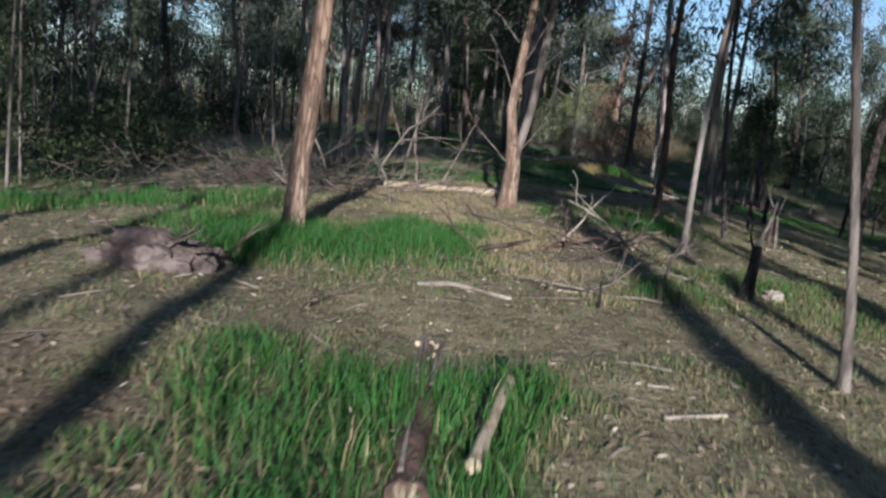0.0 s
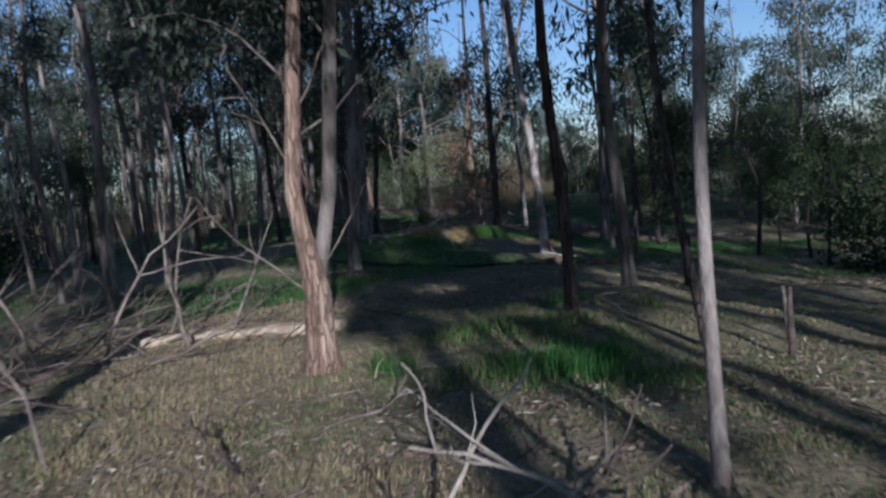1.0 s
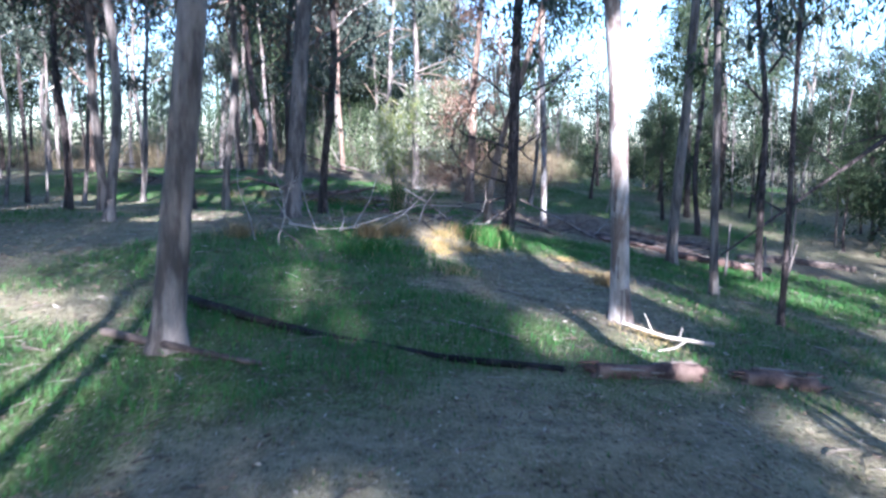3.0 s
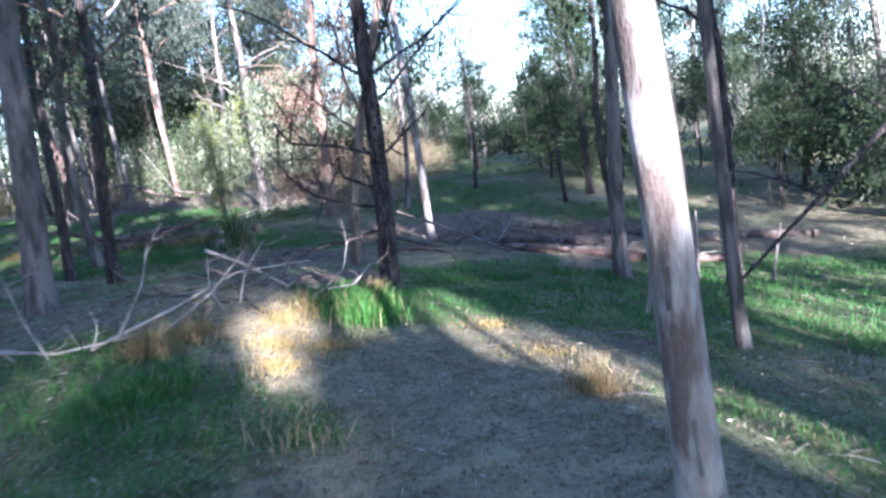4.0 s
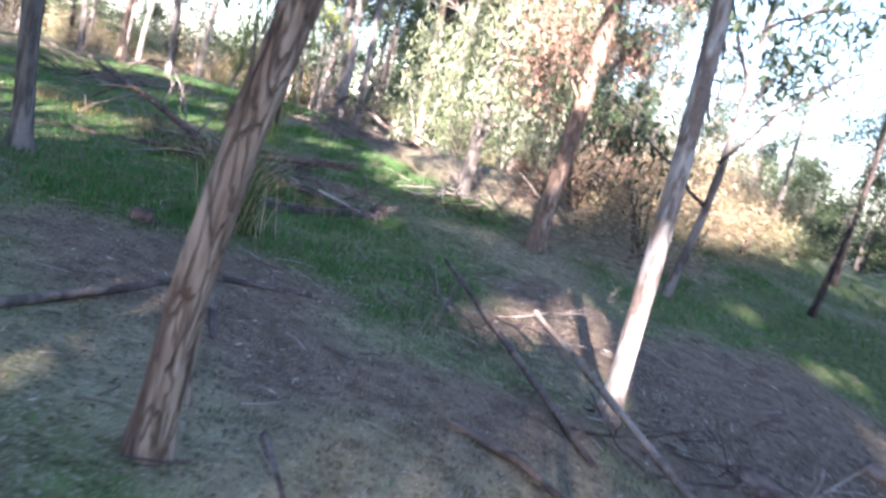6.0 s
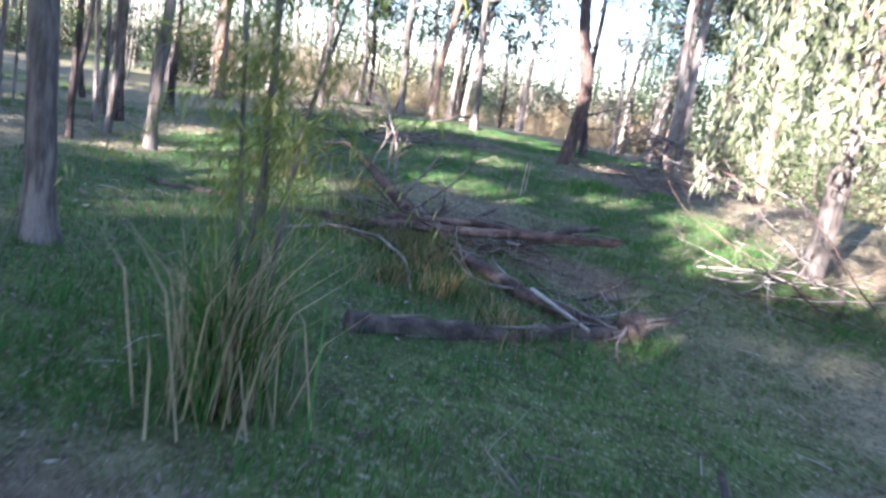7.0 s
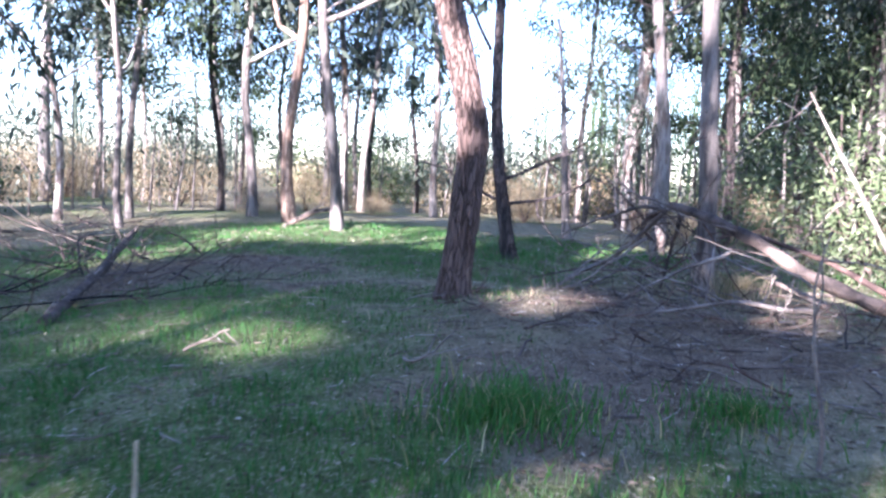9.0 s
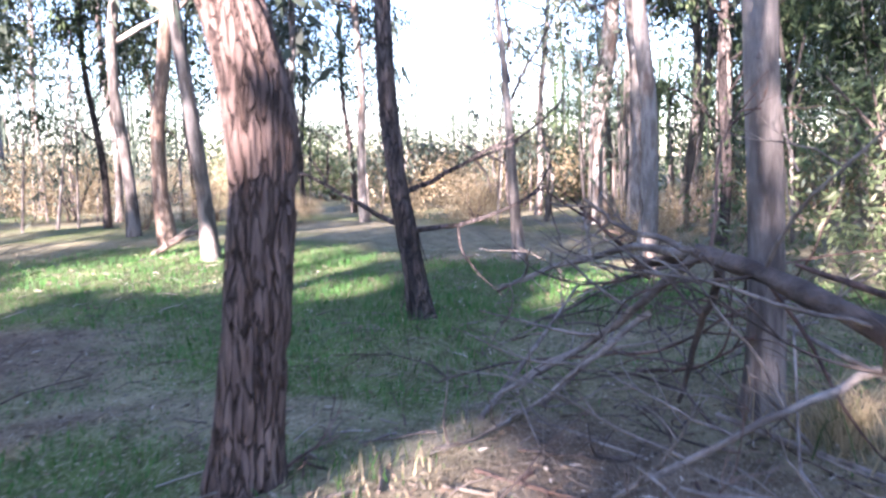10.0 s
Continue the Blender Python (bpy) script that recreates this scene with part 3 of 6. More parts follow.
part("crown", leaves, LEAF["gum"], v_tree).matrix_basis = m

ac = tree(1.2, 48.7, .18, (-.11, -.04), 7.5, "dark", None, label="crooked dark tree with bare forked top", near=True, sides=24, bend=.12)
for k, (z0, way, ln) in enumerate(((.75, (-1, .2, .15), 1.3), (.7, (.9, -.3, .2), 1.2), (1.0, (.8, .5, .3), 1.0), (2.6, (-.4, 0, 1), 2.0), (3.2, (.5, 0, 1), 2.2), (4.2, (-.5, .2, .9), 2.0))):
    bare_limb(ac, (-.12 * z0, -.05 * z0, z0), way, ln, .025, BARK["dark"], 80 + k, forks=1, split=True)
ad = tree(.8, 52.05, .15, (-.06, -.02), 3.6, "grey", None, label="dead grey stem with broken upright twigs", near=True, sides=20, bend=.05)
for k, (z0, way, ln) in enumerate(((1.9, (.25, 0, 1), 1.6), (2.1, (-.3, .1, 1), 1.5), (2.5, (.35, .2, 1), 1.2), (1.4, (.9, 0, .6), .9), (1.1, (-.9, 0, .4), .8))):
    bare_limb(ad, (-.05 * z0, 0, z0), way, ln, .018, BARK["dark"], 90 + k, forks=1)
tree(3.82, 47.25, .18, (-.04, -.01), 13, "grey", ("tall", 3), 5.5, label="slim grey-tan gum among fallen branches", near=True, sides=24, bend=.06)
tree(5.5, 47.8, .20, (-.05, 0), 13, "stringy", ("low", 0), 4.2, "gum", label="reddish-brown gum with hanging foliage", near=True, sides=24, bend=.06)
tree(2.3, 52.0, .20, (-.03, 0), 15, "pale", ("low", 1), 3.4, label="pale gum with peeling lower trunk")
tree(-3.33, 51.3, .21, (-.02, 0), 15, "grey", ("gum", 0), 3.0, size=1.65, label="straight grey gum on the green rise", group="gums on the rise")
tree(-5.88, 53.08, .27, (.01, 0), 16, "stringy", ("gum", 1), 3.2, size=1.65, label="red-brown gum with a pale upper trunk", group="gums on the rise")
tree(-8.2, 54.5, .24, (0, 0), 15, "grey", ("gum", 2), 3.0, size=1.65, label="grey gum with drooping foliage", group="gums on the rise")
tree(-10.94, 53.1, .19, (.02, 0), 14, "grey", ("dense", 1), 2.8, "dense", size=1.35, label="slim pale gum with dark spreading foliage", group="gums on the rise")
tree(-12.7, 52.4, .2, (.02, 0), 13, "white", ("gum", 0), 2.7, size=1.5, label="white-stemmed gum with drooping foliage", group="gums on the rise")
tree(-9.5, 51.6, .17, (-.02, 0), 13, "grey", ("gum", 2), 2.8, size=1.4, label="slim grey gum with drooping foliage", group="gums on the rise")
tree(-21.5, 58.3, .46, (.03, 0), 13, "pale", ("gum", 3), 3.2, size=1.7, label="pale many-stemmed gum with a dark foot", group="gums on the rise")
tree(-9.0, 59.5, .26, (0, 0), 14, "grey", ("gum", 1), 3.4, size=1.65, label="grey gum behind the rise", group="gums on the rise")
tree(-11.6, 48.95, .47, (-.01, 0), 16, "stringy", ("gum", 2), 6.0, label="upright brown gum at the glade's edge", near=True, sides=24)
tree(-1.3, 38.1, .17, (0, 0), 11, "grey", ("tall", 0), 5.0, label="dark slim trunk at the glade's edge", near=True, sides=18)
for k, (x, y, w) in enumerate(((-2.3, 37.5, .10), (-3.1, 38.7, .13), (-4.3, 39.3, .09), (-5.2, 40.5, .15), (-6.4, 41.0, .10), (-8.3, 42.3, .14), (-10.1, 43.1, .12), (-11.6, 45.2, .16), (-7.4, 39.4, .12))):
    tree(x, y, w, (rng.uniform(-.10, .10), 0), 10, ("dark", "grey", "pale")[k % 3], ("thin", k % 3), 2.6 + .3 * (k % 4), label="slender gum at the shaded edge of the glade", group="thicket gums", size=1.15)
tree(-5.6, 39.7, .12, (0, 0), 10, "grey", ("thin", 1), 5.0, label="thin grey trunk in the shade")
stub = tree(-8.2, 44.2, .24, (-.03, 0), 3.0, "dark", None, label="broken dark tree stub without crown", near=True, sides=18, name="tree_stub")
tree(-.4, 60.5, .42, (.02, 0), 16, "white", ("gum", 0), 5.0, label="tall white gum with a high fork")
tree(14.3, 35.3, .12, (.01, 0), 3.6, "dark", ("dense", 0), 1.1, "dense", label="small dark tree with a rounded green crown", size=.42)
tree(14.2, 33.0, .16, (.02, 0), 10, "dark", ("dense", 1), 4.4, "dense", label="slim dark tree with green crown", size=.8)
tree(15.2, 42.6, .14, (.02, 0), 4.5, "dark", ("dense", 2), 1.3, "dense", label="small dark tree with a leafy green crown", size=.55)
tree(13.4, 38.9, .12, (0, 0), 3.8, "dark", ("dense", 1), 1.1, "dense", label="small dark leafy tree beyond bare soil", size=.45)
tree(15.6, 36.2, .2, (.02, 0), 8, "dark", ("dense", 0), 2.2, "dense", label="dark tree with dense crown", size=.75)
for x, y, w, h, bark in ((-2.0, 18.0, .12, 12, "grey"), (-2.4, 20.3, .13, 13, "pale"), (-1.5, 20.6, .10, 9, "pale"), (-3.6, 21.3, .13, 10, "grey"), (-3.9, 23.8, .13, 10, "pale"), (-4.7, 23.4, .09, 8, "pale"),
                         (-1.6, 24.5, .13, 11, "pale"), (-2.6, 25.9, .13, 11, "grey"), (-11.0, 19.7, .18, 13, "pale"), (-7.9, 22.7, .23, 13, "dark"), (-8.6, 23.6, .11, 10, "pale")):
    tree(x, y, w, (rng.uniform(-.04, .04), 0), h, bark, ("low" if w > .15 else "thin", int(x * 7) % 3), h * .38, label="slender gum in the shaded thicket", group="thicket gums", size=.62)

# the weeping bright-leaved tree beside the walk
wp = thing("weeping_tree", 7.35, 40.0, float(earth(7.35, 40.0)), "leafy tree with pale hanging foliage to the ground", "tree")
s = Shape()
s.tube(spine((0, 0), (.02, 0), 9.5, .10, 3, 16), np.linspace(.14, .03, 16), 10)
part("trunk", s.mesh("trunk"), BARK["grey"], wp)
s, g = Shape(), np.random.default_rng(31)
for k in range(520):
    a, r = g.uniform(0, 6.28), 1.75 * math.sqrt(g.uniform(.1, 1))
    top = 8.8 - 1.5 * r - abs(g.normal(0, 2.3))
    x0, y0, ln = math.cos(a) * r, math.sin(a) * r, g.uniform(1.0, 2.9)
    low = 1.15 + .45 * math.sin(3 * a + 1)
    if top < low + .5:
        top = low + g.uniform(.5, 3.0)
    ln = min(ln, top - low + g.uniform(-.2, .2))
    n = int(38 * ln)
    f = g.uniform(0, 1, n)
    at = np.stack([x0 + .15 * f + g.normal(0, .10, n), y0 + g.normal(0, .10, n), top - ln * f], 1)
    s.leaves(at, g.normal(0, .45, (n, 3)) + (0, 0, -1.1), g.uniform(.09, .19, n), g.uniform(.02, .04, n), g)
part("crown", s.mesh("crown", False), LEAF["hanging"], wp)
for k in range(9):
    a = k * .7
    bare_limb(wp, (0, 0, 1.2 + .35 * k), (math.cos(a), math.sin(a), .5), 1.7, .03, WOOD_DEAD, 300 + k, forks=1)

# ---- the woods round about ----
FOREST = []
for k, (name, w, h, bark, crown, start, leaf, size) in enumerate((
        ("gum_tree", .24, 15, "pale", ("gum", 0), 4.2, "gum", 1.0), ("gum_tree", .20, 14, "grey", ("tall", 1), 4.0, "gum", 1.0),
        ("gum_tree", .30, 16, "dark", ("gum", 2), 3.8, "gum", 1.1), ("leafy_tree", .20, 7, "dark", ("dense", 0), 1.3, "dense", 1.1),
        ("leafy_tree", .18, 8, "dark", ("low", 1), 1.6, "dense", .9), ("gum_tree", .15, 12, "pale", ("tall", 3), 3.4, "gum", .9))):
    ob = tree(40 + 6 * k, -60, w, (rng.uniform(-.03, .03), 0), h, bark, crown, start, leaf, size=size, group="surrounding woods", name=name,
              label={"pale": "pale-trunked gum among the woods", "grey": "grey-trunked gum among the woods", "dark": "dark-trunked leafy tree among the woods"}[bark])
    FOREST.append(ob)

WALK = np.array([eye[:2] for _, eye, _, _ in PATH])


def plant(n, x0, x1, y0, y1, kinds, gap=1.6, clear=6.5, test=None, grow=1.0):
    """Sets out n trees at random, apart from one another and clear of the walk."""
    done = []
    for _ in range(n * 12):
        x, y = rng.uniform(x0, x1), rng.uniform(y0, y1)
        if np.hypot(*(WALK - (x, y)).T).min() < clear or any(math.hypot(x - a, y - b) < gap for a, b in done) or (test and not test(x, y)):
            continue
        ob = FOREST[kinds[int(rng.integers(len(kinds)))]]
        m = pose(x, y, float(earth(x, y)) - .05, rng.uniform(-3, 3), rng.uniform(-3, 3), rng.uniform(0, 360))
        made = copy_thing(ob, m @ Matrix.Scale(grow * rng.uniform(.8, 1.2), 4))
        done.append((x, y))
        if len(done) == n:
            break


plant(30, -34, -7.0, 6, 30, (3, 4, 4, 5, 1), 1.6, grow=.85)
plant(10, -34, -10, 30, 46, (5, 1, 0), 2.5)
plant(8, -34, -14, 46, 80, (0, 1, 5, 1), 2.5)
OPEN = lambda x, y: not .34 < (4.5 - x) / (y - 41.5) < .57
plant(16, -11, 16, 66, 90, (0, 1, 3, 5, 4), 2.5, test=OPEN)
plant(14, -17, 2, 56, 66, (0, 1, 5, 4), 2.0, test=OPEN)
plant(10, 4, 14, 53, 64, (1, 1, 0, 4), 1.8)
plant(12, 0, 9, 57, 69, (1, 4, 0, 1), 1.6, test=OPEN)
plant(34, 16, 34, 20, 76, (0, 1, 2, 3, 4, 3, 4), 1.6, test=lambda x, y: abs(x - 4.2 - .47 * (y - 17.6)) > .5 + .1 * (y - 17.6), grow=.82)
plant(5, 11, 16, 8, 20, (3, 4, 4), 2.2, 4.5, grow=.55)
plant(7, 13, 34, 0, 20, (3, 4, 2, 5), 2.2, 4.5, grow=.75)
plant(4, 9, 30, -42, -6, (0, 2, 1), 4, 3.5)
plant(5, -30, -6, -42, 0, (0, 1, 5), 3.5, 4.5)
# trees added beside and behind the start for the shade their crowns cast
for k, (x, y, size) in enumerate(((6.9, -7, .8), (7.3, 9.6, .75), (5.6, -26, .9), (-4.6, 2.2, .7))):
    copy_thing(FOREST[(2, 0, 1)[k % 3]], pose(x, y, float(earth(x, y)) - .05, 0, 0, 70 * k) @ Matrix.Scale(size, 4))
for k, (x, y) in enumerate(((.6, 33.5), (-.9, 30.6), (-2.3, 33.6), (-3.4, 29.5))):
    tree(x, y, .2, (rng.uniform(-.03, .03), 0), 12, ("dark", "grey")[k % 2], ("low", k % 3), 3.2, label="slim shaded gum in the thicket", group="thicket gums")
plant(14, 3, 15, 61, 79, (3, 4, 2), 1.8)
tree(3.2, 33.6, .2, (.01, 0), 15, "grey", ("gum", 2), 3.4, "gum", label="tall grey gum with dark hanging foliage beside the lawn", size=1.1, near=True, sides=22)
tree(2.9, 31.2, .16, (-.02, 0), 10, "dark", ("low", 2), 2.4, "dense", label="dark leafy tree behind the stout gum", size=1.1)
tree(3.6, 29.5, .18, (.02, 0), 10, "dark", ("low", 0), 2.1, "gum", label="grey-green leafy tree behind the stout gum", size=1.0)
tree(6.15, 14.8, .07, (.03, 0), 2.7, "dark", ("dense", 1), .75, "dense", label="low dark leafy tree beside a straight gum", size=.40)
tree(5.9, 10.6, .14, (.01, 0), 9, "dark", ("canopy", 2), 4.6, "dense", label="dark slim gum with a spreading crown", size=.7, near=True, sides=18)
# gums added so that their crowns, above the view, shade the glade
for k, (x, y, start) in enumerate(((.1, 26.2, 4.3), (-2.3, 27.6, 4.6), (1.6, 30.5, 5.2))):
    tree(x, y, .17, (rng.uniform(-.02, .02), 0), start + 6, ("grey", "pale")[k % 2], ("canopy", k), start, label="slim grey gum added in the thicket to shade the glade", group="thicket gums", size=.8, near=True, sides=18)
plant(11, 12, 21, 21, 37, (3, 4, 4), 1.7, 4.5, test=lambda x, y: x > 13 + .3 * (y - 21), grow=.42)
plant(9, 15, 26, 38, 50, (3, 4), 1.8, 5, grow=.45)
plant(13, -16, -4.6, 17, 40, (4, 4, 3, 1), 1.6, 5.5, grow=.72)
# unseen leafy trees added behind and beside the start to shade the walk
for k, (x, y, start, size, height) in enumerate(((1.48, -6.0, 4.75, .7, 9), (2.2, -4.0, 6.6, .8, 11), (6.4, 2.0, 6.4, .85, 11), (8.9, 6.0, 6.2, .8, 11), (6.2, -13, 7.5, .8, 12), (9.6, -3, 5.0, .8, 10))):
    tree(x, y, .17, (0, 0), height, "dark", ("dense", k % 3), start, "dense", label="unseen dark leafy tree added to shade the walk", size=size, group="surrounding woods", name="leafy_tree")
for k, (x, y, start, size) in enumerate(((4.2, -7.5, 5.4, .8), (4.6, -3.2, 6.4, .85), (5.4, -12, 7.0, .9), (5.4, 2.6, 6.9, .85), (2.5, -11, 6.8, .65), (1.15, -9.6, 5.3, .5), (3.0, -8.5, 5.3, .75), (7.6, -4.5, 5.8, .85), (9.0, 10.0, 6.2, .85), (10.3, 6.5, 6.0, .9), (12.5, 8.5, 6.2, .9), (12, 16.5, 6.3, .8), (11.5, 12.5, 6.4, .85), (9.5, 1.5, 6.2, .9), (7.9, 5.0, 6.6, .8), (-3.5, -9, 7.5, .9), (-3.0, -13.5, 8.2, 1.0), (-5.5, -3, 7.6, .9), (-7.5, 3.5, 6.8, .9), (-8.5, -6, 8, 1.0))):
    tree(x, y, .22, (0, 0), start + 5, "grey", ("canopy", k % 3), start, "dense", label="unseen tall leafy gum added to shade the walk", size=size, group="surrounding woods", name="leafy_tree")


# unseen tall gums added behind the start, whose high crowns block the sun
for k, (x, y, start) in enumerate(((-6.2, -6, 9.0), (-3.6, -4.2, 9.6), (-1.8, -8.5, 10.0), (.6, -13, 11.0), (3.3, -6.2, 9.4), (6.1, -5.2, 9.0), (8.7, -7, 9.6), (10.8, -4, 9.0), (-9, -3, 9.0), (13.5, -6, 9.5))):
    tree(x, y, .26, (0, 0), start + 6, "grey", ("canopy", k % 3), start, "gum", label="unseen tall gum added behind the start to block sun", size=1.25, group="surrounding woods", name="gum_tree")


# ---- shrubs and low growth ----
def shrub_mesh(seed, wide, tall, clumps, per, leaf):
    g, s = np.random.default_rng(seed), Shape()
    for k in range(clumps):
        a, r = g.uniform(0, 6.28), wide * math.sqrt(g.uniform(0, 1))
        c = np.array((math.cos(a) * r, math.sin(a) * r, tall * g.uniform(.12, 1) * (1 - .35 * r / wide)))
        n = int(per * g.uniform(.6, 1.4))
        s.leaves(c + g.normal(0, .26 * tall / 2, (n, 3)), g.normal(0, 1, (n, 3)), leaf * g.uniform(.6, 1.3, n), leaf * .3, g)
    stems = Shape()
    for k in range(7):
        a = g.uniform(0, 6.28)
        top = np.array((math.cos(a) * wide * .6, math.sin(a) * wide * .6, tall * .8))
        stems.tube(np.linspace((0, 0, -.1), top, 5) + g.normal(0, .05, (5, 3)), np.linspace(.03, .008, 5), 5)
    return s.mesh("foliage", False), stems.mesh("stem")


SHRUBS = [shrub_mesh(500 + k, 1.3, 1.9, 36, 60, .19) for k in range(3)] + [shrub_mesh(520 + k, 1.3, 1.9, 52, 115, .082) for k in range(3)]


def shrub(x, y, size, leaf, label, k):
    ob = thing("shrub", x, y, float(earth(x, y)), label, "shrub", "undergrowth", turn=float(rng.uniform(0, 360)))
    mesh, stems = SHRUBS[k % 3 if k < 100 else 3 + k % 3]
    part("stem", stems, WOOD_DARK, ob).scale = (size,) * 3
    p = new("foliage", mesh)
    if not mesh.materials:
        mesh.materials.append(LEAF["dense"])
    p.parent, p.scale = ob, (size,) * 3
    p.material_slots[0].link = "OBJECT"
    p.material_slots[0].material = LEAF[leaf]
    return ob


def shrubs(n, x0, x1, y0, y1, leaf, size, label, clear=7.0):
    k = 0
    for _ in range(n * 8):
        x, y = rng.uniform(x0, x1), rng.uniform(y0, y1)
        if np.hypot(*(WALK - (x, y)).T).min() > clear:
            shrub(x, y, size * rng.uniform(.6, 1.3), leaf, label, k + 100 * (leaf == "dry"))
            k += 1
        if k == n:
            break


shrubs(16, -22, 12, 66, 78, "dry", 1.3, "sunlit straw-coloured bush at the wood's edge")
shrubs(12, -36, -14, 56, 72, "dry", 1.4, "sunlit dry bush beyond the rise")
# light put into leaf colour too: sunlit green bushes bright, shaded ones dense
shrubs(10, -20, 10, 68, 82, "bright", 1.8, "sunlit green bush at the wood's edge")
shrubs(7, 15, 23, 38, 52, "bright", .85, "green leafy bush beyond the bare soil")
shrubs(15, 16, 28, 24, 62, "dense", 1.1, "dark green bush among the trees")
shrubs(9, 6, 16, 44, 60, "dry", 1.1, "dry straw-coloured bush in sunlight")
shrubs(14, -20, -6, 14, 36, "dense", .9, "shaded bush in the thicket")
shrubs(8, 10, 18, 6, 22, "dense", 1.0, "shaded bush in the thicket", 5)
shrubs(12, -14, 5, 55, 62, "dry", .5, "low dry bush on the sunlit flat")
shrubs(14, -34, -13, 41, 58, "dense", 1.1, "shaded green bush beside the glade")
for k, (x, y, size) in enumerate(((11.6, 43.6, .8), (12.6, 44.8, .9), (13.4, 43.2, .65), (12.2, 42.2, .55))):
    shrub(x, y, size, "dry", "dry straw-coloured bush in sunlight", 100 + k)
shrub(9.5, 41.5, 1.0, "rust", "withered brown bush under the reddish gum", 101)
shrub(10.6, 39.5, .9, "dry", "dry bush beside the reddish gum", 102)
shrub(9.8, 44.0, 1.3, "dry", "dry bush beside the reddish gum", 100)
shrub(6.6, 50.5, 1.5, "bright", "sunlit yellow-green bush behind fallen limbs", 101)
shrub(5.2, 53.5, 1.6, "bright", "sunlit yellow-green bush behind fallen limbs", 102)

# thickets of thin stems between the trees
thicket, stems_, g = Shape(), Shape(), np.random.default_rng(77)
for n, x0, x1, y0, y1 in ((175, -26, -6.5, 12, 40), (50, -30, -12, 44, 66), (80, -11, 12, 58, 72), (70, 14.5, 30, 26, 62), (24, 9.5, 20, 9, 18)):
    for k in range(n):
        x, y = g.uniform(x0, x1), g.uniform(y0, y1)
        if np.hypot(*(WALK - (x, y)).T).min() < 5.5:
            continue
        h, z = g.uniform(2.0, 6.5), float(earth(x, y))
        line = np.array(((x, y, z - .1), (x + g.normal(0, .12), y + g.normal(0, .12), z + h * .5), (x + g.normal(0, .35), y + g.normal(0, .35), z + h)))
        r = g.uniform(.018, .06)
        stems_.tube(line, (r, r * .7, r * .3), 5, caps=False)
        for c in range(int(g.integers(2, 6))):
            q = line[0] + (line[2] - line[0]) * g.uniform(.35, 1.05) + g.normal(0, .4, 3) * (1, 1, .4)
            m_ = 26
            thicket.leaves(q + g.normal(0, .3, (m_, 3)), g.normal(0, .6, (m_, 3)) + (0, 0, -.9), g.uniform(.14, .3, m_), g.uniform(.045, .08, m_), g)
for name, shape, mat, label in (("thicket_leaves", thicket, LEAF["gum"], "sparse hanging leaves of the sapling thicket"), ("thicket_stems", stems_, BARK["grey"], "countless thin grey sapling stems in the woods")):
    m = shape.mesh(name, name == "thicket_stems")
    m.materials.append(mat)
    tagged(new(name, m), label, "thicket", kind="stuff")

# far woods that close the horizon
far, dark_far, g = Shape(), Shape(), np.random.default_rng(91)
for k in range(640):
    a, r = (g.uniform(.25, 2.95) if k < 540 else g.uniform(2.95, 6.5)), g.uniform(78, 120)
    x, y, h = 4 + r * math.cos(a), 28 + r * math.sin(a), (g.uniform(7, 17) if 1.36 < a < 1.85 else g.uniform(3, 11))
    n = 400
    at = np.array((x, y, h * .5)) + g.normal(0, 1, (n, 3)) * (1.3, 1.3, h * .26)
    at[:, 2] = np.abs(at[:, 2])
    wood = dark_far if 1.2 < a < 1.9 else far
    wood.leaves(at, g.normal(0, .8, (n, 3)) + (0, 0, -.5), g.uniform(.16, .40, n), g.uniform(.09, .2, n), g)
    if k % 3 == 0:
        wood.tube([(x, y, -.2), (x + g.normal(0, .2), y, h * .6), (x + g.normal(0, .4), y, h)], (.2, .14, .05), 5)
for shape, leaf, label in ((far, "gum", "distant gum woods beyond the clearing"), (dark_far, "dense", "distant dark-leaved woods")):
    m = shape.mesh("far_woods", False)
    m.materials.append(LEAF[leaf])
    tagged(new("far_woods", m), label, "woods", kind="stuff")


